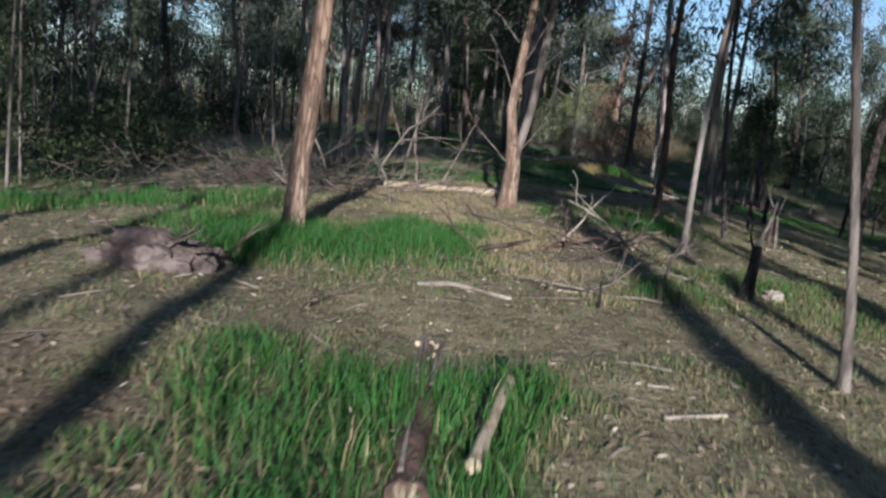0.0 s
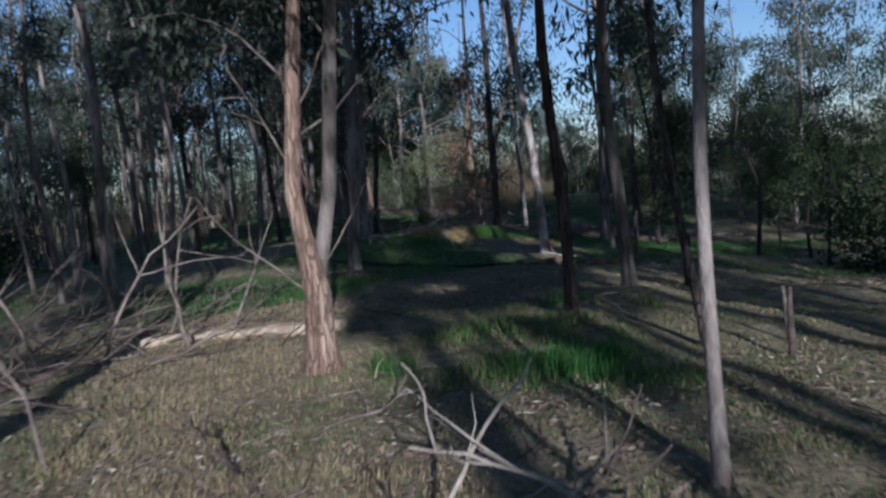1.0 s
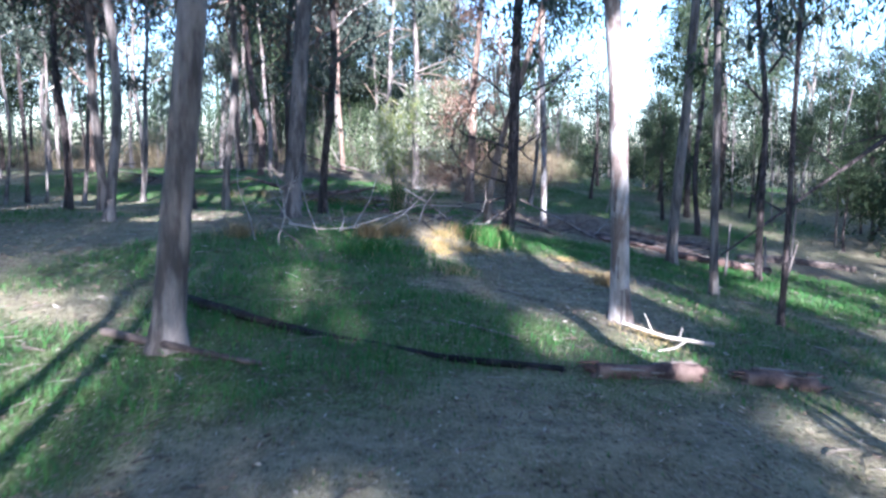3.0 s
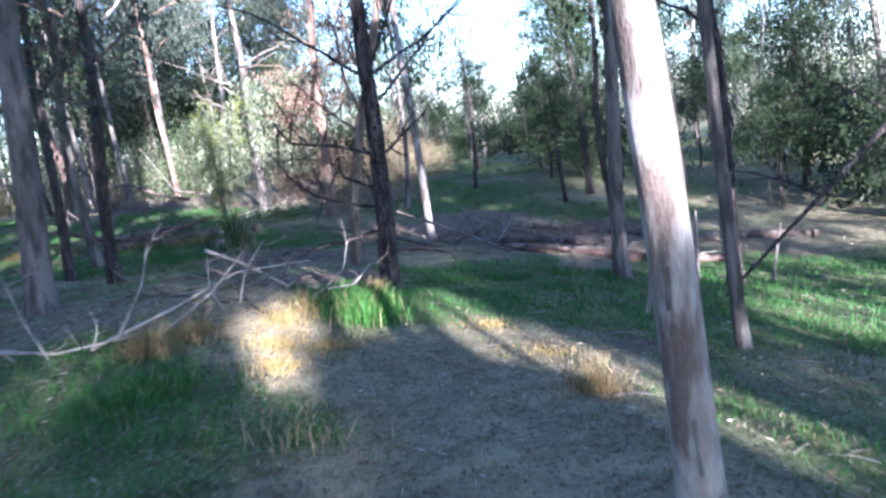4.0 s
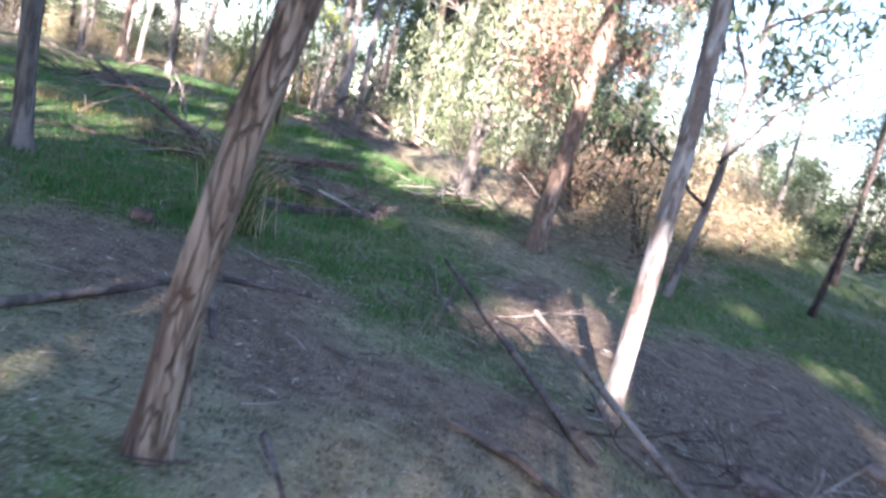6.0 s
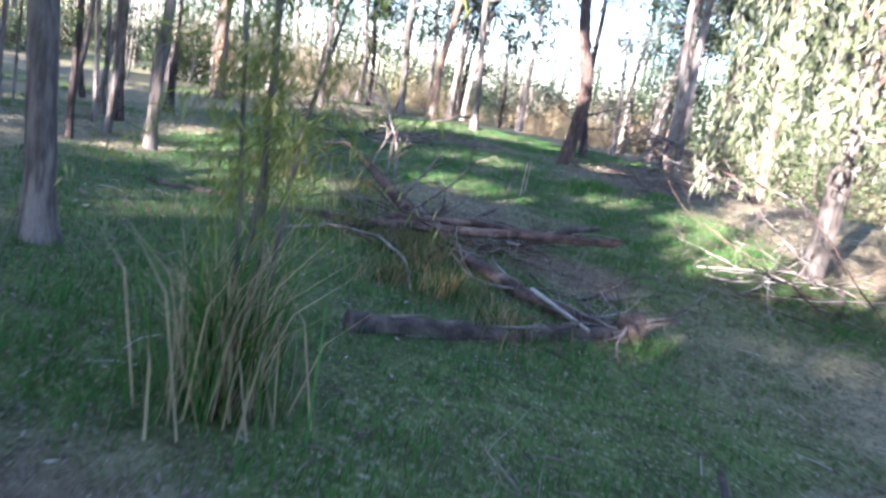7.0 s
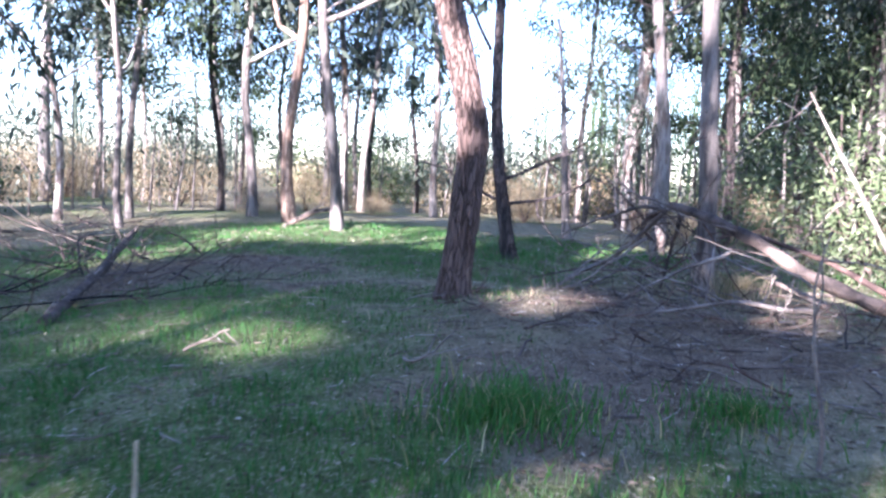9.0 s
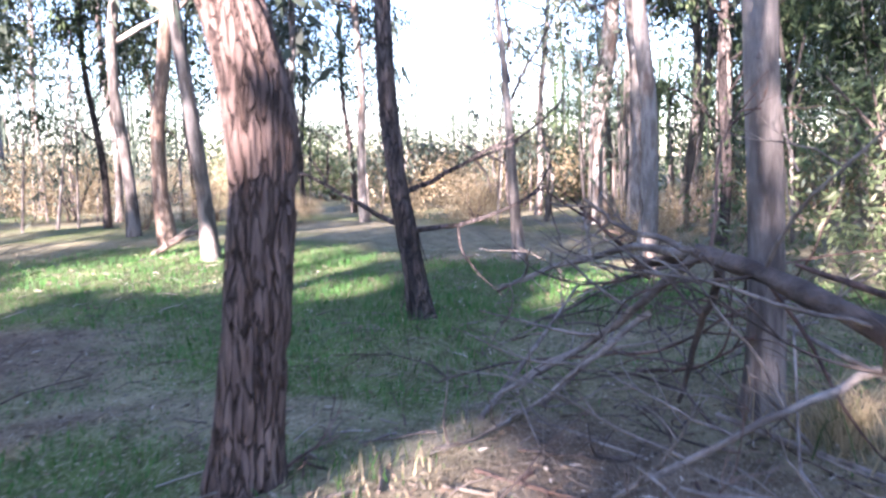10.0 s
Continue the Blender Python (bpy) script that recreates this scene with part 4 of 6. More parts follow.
# gaps in the canopy: sunlit places (x, y, z, half-width, half-length) and the leaves that stand off their sunbeams
GLADES = ((2.0, 3.74, 1.1, .08, 3.0), (1.02, 11.3, 1.4, .17, 3.0), (2.5, 7.85, 1.2, .1, 2.0), (5.3, 13.2, .1, .3, 2.0), (6.3, 16, 0, .5, 1.2), (4.2, 10.8, .2, .3, 1.0), (3.6, 9.4, .25, .3, 1.0), (5.0, 10.0, .1, .4, 1.0),
          (5.1, 46.3, 1.0, .25, .4), (6.5, 50.5, 1.6, 1.5, 4.0), (5.5, 47.8, 2.2, .25, 4.0),
          (4.82, 23.55, .35, .10, .6), (5.12, 24.0, .4, .08, .5), (5.75, 24.4, .3, .16, .25), (6.8, 23.4, 0, .3, 1.7), (7.1, 21.4, -.1, .3, .45), (10.4, 23.4, -.5, 1.0, .5), (11.1, 26.6, -.6, .4, .2), (10.7, 28.7, -.4, .35, .2),
          (8.5, 33.3, -.1, .5, .6), (6.7, 40.2, .2, .6, 1.0), (6.4, 41.9, .3, .5, .8), (-1.3, 37.4, 0, .9, .2), (-2.2, 40, .1, 1.5, .6), (-.2, 43.55, .35, 1.7, -.14), (2.4, 40.8, .2, .5, .2),
          (2.85, 45.85, .5, .32, .2), (-3.1, 50.2, .5, 2.2, .9), (-2, 51.5, .5, 1.0, .8), (5.4, 19.1, .1, .5, .45), (2.9, 15.6, .25, .22, .1), (1.5, 11.4, .25, .4, .5), (-1.0, 21.1, .2, .9, .6), (-2.3, 16.7, 0, 1.0, .7), (-.4, 17.4, .2, .8, .6), (-.4, 13.1, .2, .6, .8), (-1.05, 10.9, .3, .5, .8), (0, 20.1, .25, .6, .5), (.4, 14.3, .2, .6, .8), (4.6, 46.3, .5, .22, .0), (5.6, 48.3, 1.1, .6, .3), (4.5, 47.5, .6, .4, .2),
          (1.85, 45.5, 2.35, .3, 1.6), (12.5, 43.6, .9, 1.6, 2.0), (-1.4, 38.4, -.1, .7, .3), (1.2, 27.5, .4, .7, .6), (1.7, 7.5, .5, .45, 1.2), (5.95, 41.9, .35, .55, 1.0), (6.0, 40.7, .3, .4, .7), (5.8, 19.95, 2.4, .1, 2.4), (7.35, 40, 3.0, 1.6, 7.0), (9.05, 31.45, .6, .2, 1.3), (6, 52, 1.3, 2.0, 4.0), (-3.3, 40.7, 0, 1.0, .35), (.6, 37.8, .1, .6, .2), (1.6, 38.0, .1, .4, .3), (1.95, 36.95, .1, .5, .15), (3.15, 40.3, .25, .4, .2), (4.2, 42.0, .4, .45, .2), (2.05, 35.6, .05, .35, .15), (1.3, 43.75, .4, .7, -.16))
SLOPE, DRIFT = math.tan(radians(SUN_UP)), math.tan(radians(2.0))


def open_gaps(ob):
    """Thins a crown where the sun reaches through it to one of the glades."""
    n = len(ob.data.polygons)
    co = np.empty(len(ob.data.vertices) * 3, np.float32)
    ob.data.vertices.foreach_get("co", co)
    co = co.reshape(-1, 4, 3)
    m = np.array(placed(ob))
    mid = co.mean(1) @ m[:3, :3].T + m[:3, 3]
    cut = np.zeros(len(mid), bool)
    for x, y, z, a, b in GLADES:
        s = (mid[:, 2] - z) / SLOPE
        lx, ly = mid[:, 0] + DRIFT * s, mid[:, 1] + s
        off = ((lx - x) / (a * 1.25 + .08)) ** 2 + ((ly - y) / (b * 1.25 + .45)) ** 2
        k = np.nonzero((s > 3) & (off < 1.55))[0]
        cut[k] |= off[k] < .1 + 1.3 * vnoise(lx[k], ly[k] * .5, .42, 61) + .5 * vnoise(lx[k], ly[k] * .5, .17, 62)
    # sunflecks over the shaded stretch, and air round the walk
    s = mid[:, 2] / SLOPE
    x, y = mid[:, 0] + DRIFT * s, mid[:, 1] + s
    cut |= (y > 11.5) & (y < 43) & (x > -9) & (x < 14) & (vnoise(x, y * .6, .75, 51) + .35 * vnoise(x, y * .6, .3, 52) > np.where(y > 34, np.where((y > 39.7) & (x < 3.2), 1.2, 1.0), np.where(y > 26, 1.2, np.where(y > 17, 1.1, .98))))
    near_ = np.abs(mid[:, 0] - np.interp(mid[:, 1], WALK[:, 1], WALK[:, 0])) < .85
    cut |= near_ & (mid[:, 2] < 3.2) & (mid[:, 1] > -.5) & (mid[:, 1] < 43.6)
    if cut.any() and not cut.all():
        left = co[~cut].reshape(-1, 3)
        me = mesh_of(ob.data.name, left, np.arange(len(left)), np.full(len(left) // 4, 4), False)
        for mat in ob.data.materials:
            me.materials.append(mat)
        ob.data = me


def placed(ob):
    return placed(ob.parent) @ ob.matrix_parent_inverse @ ob.matrix_basis if ob.parent else ob.matrix_basis


for ob in list(scene.objects):
    if ob.type == "MESH" and (ob.name.startswith("crown") or ob.name == "thicket_leaves"):
        open_gaps(ob)


# ---- fallen timber ----
def on_ground(pts, lift):
    return np.array([(x, y, float(earth(x, y)) + lift + (dz[0] if dz else 0)) for x, y, *dz in pts])


def curve_through(pts, n):
    pts = np.asarray(pts, float)
    s = np.r_[0, np.cumsum(np.linalg.norm(np.diff(pts, axis=0), axis=1))]
    f = np.linspace(0, s[-1], n)
    return np.stack([np.interp(f, s, pts[:, k]) for k in range(3)], 1)


def fallen(name, pts, radius, mat, label, category="log", taper=.75, seed=0, end=None, rough=.10, group=""):
    """A log or stick along points of the plan (x, y and, where it is raised, how far), with rough bark and broken ends."""
    g = np.random.default_rng(seed + 900)
    line = on_ground(pts, radius * .3)
    n = max(8, int(np.linalg.norm(np.diff(line, axis=0), axis=1).sum() / max(.05, radius * .8)))
    line = curve_through(line, min(n, 60))
    line[:, :2] += np.cumsum(g.normal(0, radius * .06, (len(line), 2)), 0)
    ob = thing(name, *line[0], label, category, group)
    s = Shape()
    s.tube(line - line[0], np.linspace(radius, radius * taper, len(line)) * (1 + .13 * np.cumsum(g.normal(0, .5, len(line))).clip(-1.2, 1)), 18 if radius > .05 else 7, ridges(rough, 9, seed + 3) if radius > .03 else None)
    part("body", s.mesh("body"), mat, ob)
    if radius > .05 and len(line) > 8:
        for q in range(min(16, int(6 * len(line) * radius * .8) + 5)):
            c = Shape()
            k = int(g.integers(1, len(line) - 3))
            way = line[k + 1] - line[k]
            way /= np.linalg.norm(way)
            out = g.normal(0, 1, 3) + (0, 0, .6)
            out -= way * out.dot(way)
            out /= np.linalg.norm(out)
            p, ln, r = line[k] - line[0] + out * radius * .92, g.uniform(.12, .5), g.uniform(.005, .013)
            c.tube([p, p + way * ln * .5 + out * g.uniform(0, .02), p + way * ln + out * g.uniform(-.01, .05)], (r, r * .9, r * .3), 5)
            part("splinter", c.mesh("splinter"), WOOD_DEAD if mat != WOOD_DEAD else WOOD_DARK, ob)
    if end:
        for k, p in ((0, line[0]), (-1, line[-1])):
            way = (line[1] - line[0]) * (-1 if k == 0 else 1) if k == 0 else line[-1] - line[-2]
            way = way / np.linalg.norm(way)
            c = Shape()
            for q in range(9):
                off = g.normal(0, radius * .42, 3)
                off -= way * off.dot(way)
                ln = radius * g.uniform(.4, 1.9)
                c.tube([p + off - way * .03, p + off + way * ln * .6, p + off * .9 + way * ln], (radius * .22, radius * .15, radius * .03), 5)
            c.verts = [v - line[0] for v in c.verts]
            part("splintered_end", c.mesh("splintered_end"), end, ob)
    return ob


def dead_branch(name, base, way, length, radius, mat, label, seed, forks=2, rise_=.0, group="", settle=True):
    ob = thing(name, base[0], base[1], float(earth(base[0], base[1])) + (base[2] if len(base) > 2 else radius), label, "branch", group)
    bare_limb(ob, (0, 0, 0), way, length, radius, mat, seed, "branch", forks, rise_, True)
    return ob


def brush(name, x, y, wide, tall, count, length, mats, label, seed, lean=None, thick=.009):
    """A heap of dead branches, each a part."""
    g = np.random.default_rng(seed)
    ob = thing(name, x, y, float(earth(x, y)), label, "brush pile")
    for k in range(int(count * 1.6)):
        a, r = g.uniform(0, 6.28), wide * math.sqrt(g.uniform(0, 1))
        px_, py_ = math.cos(a) * r, math.sin(a) * r
        b = g.uniform(0, 6.28) if lean is None else lean + g.normal(0, .7)
        start = (px_, py_, float(earth(x + px_, y + py_)) - float(earth(x, y)) + tall * g.uniform(0, .6) * (1 - r / wide))
        bare_limb(ob, start, (math.cos(b), math.sin(b), g.uniform(-.05, .55) * tall), length * g.uniform(.5, 1.2), thick * g.uniform(.6, 1.6), mats[k % len(mats)], seed + 7 * k, "branch", 2 if k % 3 else 1, .1)
    return ob


def clod(name, x, y, size, mat, label, category, seed, roots=0, root_mat=None, body="body"):
    """A lump of earth or root plate."""
    g = np.random.default_rng(seed)
    ob = thing(name, x, y, float(earth(x, y)), label, category)
    bm = bmesh.new()
    bmesh.ops.create_icosphere(bm, subdivisions=4, radius=1)
    for v in bm.verts:
        d = 1 + .55 * noise.noise(v.co * 1.7 + Vector((seed, 0, 0))) + .22 * noise.noise(v.co * 5 + Vector((0, seed, 0))) + .08 * noise.noise(v.co * 13)
        v.co = Vector((v.co.x * size[0] * d, v.co.y * size[1] * d, max(v.co.z, -.35) * size[2] * d))
    me = bpy.data.meshes.new(body)
    bm.to_mesh(me), bm.free()
    part(body, me, mat, ob)
    for k in range(roots):
        a = g.uniform(0, 6.28)
        bare_limb(ob, (math.cos(a) * size[0] * .5, math.sin(a) * size[1] * .5, size[2] * g.uniform(.3, .9)), (math.cos(a), math.sin(a), g.uniform(-.2, .9)), g.uniform(.2, .5), .016, root_mat, seed + k, "root", 2)
    return ob


clod("earth_clod", -2.12, 5.2, (.36, .16, .20), EARTH, "crumbling grey-brown root clod beside green grass", "root clod", 4, 5, WOOD_DARK)
clod("earth_clod", -1.80, 5.5, (.19, .14, .15), EARTH, "crumbling grey-brown root clod beside green grass", "root clod", 9, 1, WOOD_DARK)
fallen("fallen_log", ((-.25, 2.2), (-.22, 3.0, .03), (-.18, 3.62, .08)), .072, WOOD_RED, "rotten red-brown log with splintered tip", taper=.45, seed=1, end=WOOD_CUT, rough=.2)
fallen("plank", ((-.03, 2.4, .05), (.17, 3.15, .10)), .034, WOOD_CUT, "short pale split timber lying in grass", "timber", .9, 2)
fallen("stick", ((-.02, 2.6, .02), (.08, 3.0, .08), (.17, 3.42, .12)), .022, CHAR, "dark charred stick leaning in the grass", "stick", .8, 3)
fallen("stick", ((-.25, 5.08), (.0, 5.06, .02), (.38, 4.94)), .026, WOOD_DEAD, "pale dead stick lying on grass", "stick", .6, 4)
stub_ = thing("charred_stump", 2.36, 5.9, float(earth(2.36, 5.9)), "charred black stump with a grey forked branch", "stump")
s = Shape()
zz = np.linspace(-.08, .42, 14)
s.tube(np.stack([.04 * np.sin(zz * 5), .03 * zz, zz], 1), .062 * (1 - .75 * np.clip(zz, 0, 9)) * (1 + .3 * np.exp(-np.clip(zz, 0, 9) / .06)), 16, ridges(.2, 8, 31))
part("stump", s.mesh("stump"), CHAR, stub_)
bare_limb(stub_, (.02, .01, .38), (.35, .1, 1), .42, .018, WOOD_DEAD, 820, "branch", 1)
bare_limb(stub_, (.01, .01, .40), (-.25, .1, 1), .26, .013, CHAR, 821, "branch", 1)
clod("pale_stone", 2.6, 5.9, (.085, .06, .06), WOOD_PALE, "small whitish stone in the grass", "stone", 12)
fallen("stick", ((.86, 3.12), (1.15, 3.15, .02)), .012, WOOD_PALE, "thin bleached stick on dry grass", "stick", .7, 61)
fallen("stick", ((1.55, 6.35), (1.66, 6.75, .03)), .012, WOOD_PALE, "short bleached stick on dry grass", "stick", .7, 62)
fallen("stick", ((.94, 4.85), (1.0, 5.1, .13)), .012, CHAR, "short black stick poking from grass", "stick", .6, 63)
fallen("stick", ((.75, 5.3), (.98, 5.22, .01)), .010, WOOD_PALE, "short bleached stick on dry grass", "stick", .7, 64)
fallen("stick", ((.45, 5.0), (.9, 4.95, .03)), .016, WOOD_DARK, "thin brown stick on dry grass", "stick", .6, 5)
fallen("fallen_branch", ((-.25, 6.0), (.2, 6.45, .05), (.5, 6.75, .04), (.82, 7.4, .02)), .032, WOOD_DARK, "curved brown branch on straw", "branch", .5, 6)
fallen("fallen_branch", ((.9, 7.1), (1.5, 7.5, .10), (2.0, 7.7, .05)), .026, WOOD_RED, "reddish-brown dead branch on the slope", "branch", .5, 7)
fallen("fallen_log", ((-5.2, 10.6), (-4.4, 11.6, .03), (-3.9, 13), (-3.4, 14.6)), .11, WOOD_DARK, "long dark log lying in shade", taper=.7, seed=8)
fallen("fallen_log", ((-5.5, 13.5), (-4.1, 12.9, .04), (-2.6, 12.6), (-1.4, 13.2, .03)), .06, WOOD_DARK, "dark log beside the brush heap", taper=.6, seed=9)
fallen("cut_log", ((-.95, 14.5), (-.1, 14.05), (1.32, 13.05)), .085, WOOD_CUT, "pale yellow stripped log on straw", taper=.85, seed=10)
fallen("stick", ((2.2, 10.75), (2.9, 10.98, .02)), .025, WOOD_DEAD, "pale straight stick in shade", "stick", .6, 11)
fallen("post", ((7.74, 17.7, -.05), (7.77, 17.72, .55)), .06, CHAR, "short charred stump standing on the slope", "stump", .8, 12)
fallen("tree_stump", ((4.4, 10.05, -.05), (4.42, 10.1, .5)), .035, WOOD_DARK, "thin broken upright stub", "stump", .6, 13)
fallen("tree_stump", ((4.75, 10.6, -.05), (4.72, 10.6, .45)), .025, WOOD_DEAD, "thin pale broken stub", "stump", .6, 14)
for k, (bx, by, way, ln, r) in enumerate(((1.2, 7.7, (.55, .15, .5), .8, .015), (1.95, 7.75, (-.85, -.35, .55), .95, .014), (2.05, 7.8, (-.6, .1, .25), .8, .012), (1.5, 7.3, (.5, .5, .35), .6, .011), (2.1, 7.9, (-.2, -.6, .25), .6, .010))):
    dead_branch("dead_branch", (bx, by), way, ln, r, WOOD_PALE, "bleached forked dead branch standing in grass", 110 + k, 1, group="bleached branches")
for k, (bx, by, way, ln) in enumerate(((-.6, 9.6, (-.3, .3, .8), .9), (-1.3, 9.9, (.4, .3, .6), .9), (-2.0, 10.5, (-.3, .2, .9), .8), (.5, 8.9, (-.2, .6, .25), .6), (1.7, 5.9, (.1, .2, .8), .45), (1.1, 7.0, (.2, .5, .9), .5))):
    dead_branch("dead_twig", (bx, by), way, ln, .014, (WOOD_DEAD, WOOD_DARK)[k % 2], "forked dead twig sticking up from grass", 130 + k, 2, group="dead twigs")
brush("brush_pile", -1.6, 14.6, 1.7, .7, 15, 1.6, (WOOD_DARK, WOOD_DARK, WOOD_DEAD), "tangled heap of dead grey branches", 210)
brush("brush_pile", -3.3, 16.6, 1.8, .7, 18, 1.7, (WOOD_DARK, WOOD_DEAD), "tangled heap of dead branches in shade", 240)
brush("brush_pile", -2.7, 13.0, 1.5, .8, 20, 1.5, (WOOD_DEAD, WOOD_DARK, WOOD_DARK), "tangled band of dead grey branches on the slope", 610)
brush("brush_pile", -1.0, 13.4, 1.0, .6, 9, 1.2, (WOOD_DEAD, WOOD_DARK), "tangled band of dead grey branches on the slope", 630)
brush("brush_pile", -4.6, 14.4, 1.6, .7, 18, 1.6, (WOOD_DARK, WOOD_DEAD), "tangled band of dead grey branches on the slope", 650)
for k, (bx, by, way, ln) in enumerate(((-.3, 13.6, (-.35, .1, 1), 1.7), (-1.1, 13.4, (.3, .1, 1), 1.9), (.1, 14.6, (.25, .2, 1), 1.5), (-1.9, 13.9, (-.15, .1, 1), 2.0), (-2.9, 14.5, (.3, 0, 1), 1.6), (-.7, 15.2, (.5, 0, 1), 1.8))):
    dead_branch("dead_branch", (bx, by), way, ln, .022, WOOD_DEAD, "pale bare dead stem leaning out of brush", 670 + k, 1, group="leaning dead stems")
brush("brush_pile", -.6, 17.4, 1.2, .4, 6, 1.2, (WOOD_DARK, WOOD_DEAD), "low heap of dead branches", 260)

# dead branches strewn over the first slope
g = np.random.default_rng(55)
for k in range(34):
    x, y = (g.uniform(-.6, 2.2), g.uniform(4.4, 9.0)) if k < 20 else (g.uniform(-3.2, 3.6), g.uniform(9, 14.5))
    a, r = g.uniform(0, 6.28), g.uniform(.006, .014)
    dead_branch("strewn_branch", (x, y), (math.cos(a), math.sin(a) * .5, g.uniform(.0, .14)), g.uniform(.4, 1.2), r, (WOOD_DARK, WOOD_RED, WOOD_DARK, WOOD_DEAD)[k % 4], "crooked dead branch lying on the slope", 1600 + k, 1, group="strewn branches")
for k, (x, y, way, ln, r) in enumerate(((.75, 6.35, (1, .12, .06), .9, .026), (1.1, 7.3, (1, .1, .05), 1.0, .03), (1.55, 7.55, (.7, .35, .12), .7, .028), (.35, 5.9, (.9, -.2, .04), .8, .022), (.2, 5.15, (.8, .1, .03), 1.0, .024), (1.35, 6.6, (.5, .6, .25), .5, .018))):
    dead_branch("strewn_branch", (x, y), way, ln, r * .6, WOOD_DARK, "thick crooked dead branch lying on the slope", 1650 + k, 1, group="strewn branches")

# the hollow with the white gum
fallen("fallen_log", ((1.65, 20.4), (2.9, 19.1), (3.85, 18.45), (4.6, 18.0)), .042, CHAR, "long thin dark log across the grass", taper=.8, seed=15)
fallen("fallen_log", ((4.78, 17.95), (5.55, 17.97)), .075, WOOD_RED, "short red-brown rotten log piece", taper=.95, seed=16, end=WOOD_RED, rough=.2)
fallen("fallen_log", ((5.95, 18.06), (6.6, 18.1)), .085, WOOD_RED, "short red-brown rotten log piece", taper=.9, seed=17, end=WOOD_RED, rough=.2)
for k, (r, *pts) in enumerate(((.020, (6.2, 18.85, .10), (5.85, 19.0, .10), (5.5, 19.12, .12)), (.012, (6.0, 18.94, .10), (5.8, 18.75, .06), (5.62, 18.7, .02)), (.010, (5.75, 19.04, .10), (5.7, 19.1, .24)), (.009, (5.95, 18.96, .10), (6.0, 19.0, .20)))):
    fallen("dead_branch", pts, r, WOOD_PALE, "bleached white branch lying by the log", "branch", .5, 150 + k, group="bleached branches")
fallen("stick", ((4.1, 19.4), (4.5, 18.8, .04)), .014, WOOD_DEAD, "thin pale stick in the grass", "stick", .6, 18)
fallen("fallen_branch", ((1.4, 19.3), (2.0, 18.6, .06), (2.6, 18.2)), .035, WOOD_DARK, "dark branch at the foot of a gum", "branch", .5, 19)
brush("brush_pile", 4.95, 24.8, .5, .5, 9, .8, (WOOD_DEAD, WOOD_DARK, WOOD_DEAD, WOOD_DARK), "heap of bleached dead branches on a sunlit bank", 270, thick=.008)
for k, (r, *pts) in enumerate((
        (.020, (3.55, 24.25, .02), (4.2, 24.45, .10), (4.8, 24.75, .22), (5.5, 24.95, .34)),
        (.016, (3.72, 24.38, -.02), (3.84, 24.4, .14), (4.0, 24.45, .36), (4.1, 24.5, .66)),
        (.018, (2.85, 24.5, .10), (3.3, 24.28, .04), (3.9, 24.2, .06)),
        (.015, (3.25, 24.3, -.02), (3.12, 24.35, .30), (3.02, 24.4, .70)),
        (.014, (3.0, 24.45, -.02), (2.8, 24.5, .22), (2.62, 24.6, .52)),
        (.013, (3.55, 24.3, -.02), (3.62, 24.3, .16), (3.58, 24.35, .34)),
        (.018, (5.2, 24.45, -.02), (5.5, 24.55, .16), (5.72, 24.62, .34), (5.8, 24.66, .60)),
        (.014, (5.55, 24.57, .16), (5.78, 24.55, .22), (5.98, 24.6, .42)),
        (.018, (4.55, 24.75, .42), (4.85, 24.75, .30), (5.2, 24.7, .12)),
        (.014, (4.75, 24.6, -.02), (4.85, 24.66, .26), (5.05, 24.7, .52)),
        (.012, (4.62, 24.5, -.02), (4.52, 24.5, .20), (4.55, 24.55, .45)),
        (.016, (4.0, 24.15, .0), (4.5, 24.5, .14), (4.95, 25.0, .40)))):
    r *= .85
    ob = fallen("dead_branch", pts, r, WOOD_PALE, "bleached crooked branch of the heap on the bank", "branch", .45, 160 + k, group="bleached branches")
    mid_ = curve_through(on_ground(pts, r * .3), 9)
    for q, sign in ((3, 1), (5, -1), (7, 1)):
        bare_limb(ob, mid_[q] - mid_[0], (sign * .6 + g.normal(0, .3), g.normal(0, .3), .5 + g.normal(0, .3)), g.uniform(.15, .38), r * .5, WOOD_DEAD, 1800 + 10 * k + q, "twig", 1)
for k, (bx, by, way, ln) in enumerate(((2.7, 23.2, (.2, .1, 1), 1.0), (3.0, 23.0, (-.5, .2, .6), .9), (2.4, 23.7, (-.2, 0, 1), .9))):
    dead_branch("dead_branch", (bx, by), way, ln, .014, (WOOD_PALE, WOOD_DEAD)[k % 2], "bleached dead branch rising from the grass", 140 + k, 2, group="bleached branches")
hang = thing("hanging_limb", 12.2, 22.4, float(earth(12.2, 22.4)), "dark broken limb leaning over the slope", "branch")
s = Shape()
arc = curve_through(((0, 0, -.05), (.15, 0, 1.7), (-.3, .05, 2.9), (-1.2, .1, 2.8), (-2.6, .25, 1.8), (-3.7, .42, .98)), 30)
s.tube(arc, np.linspace(.06, .012, 30), 10, ridges(.06, 7, 5))
part("branch", s.mesh("branch"), BARK["dark"], hang)
for k in range(5):
    q = arc[8 + 4 * k]
    bare_limb(hang, q, (rng.uniform(-.6, .2), .3, rng.uniform(-.3, .8)), .9, .015, BARK["dark"], 170 + k, "twig", 1)

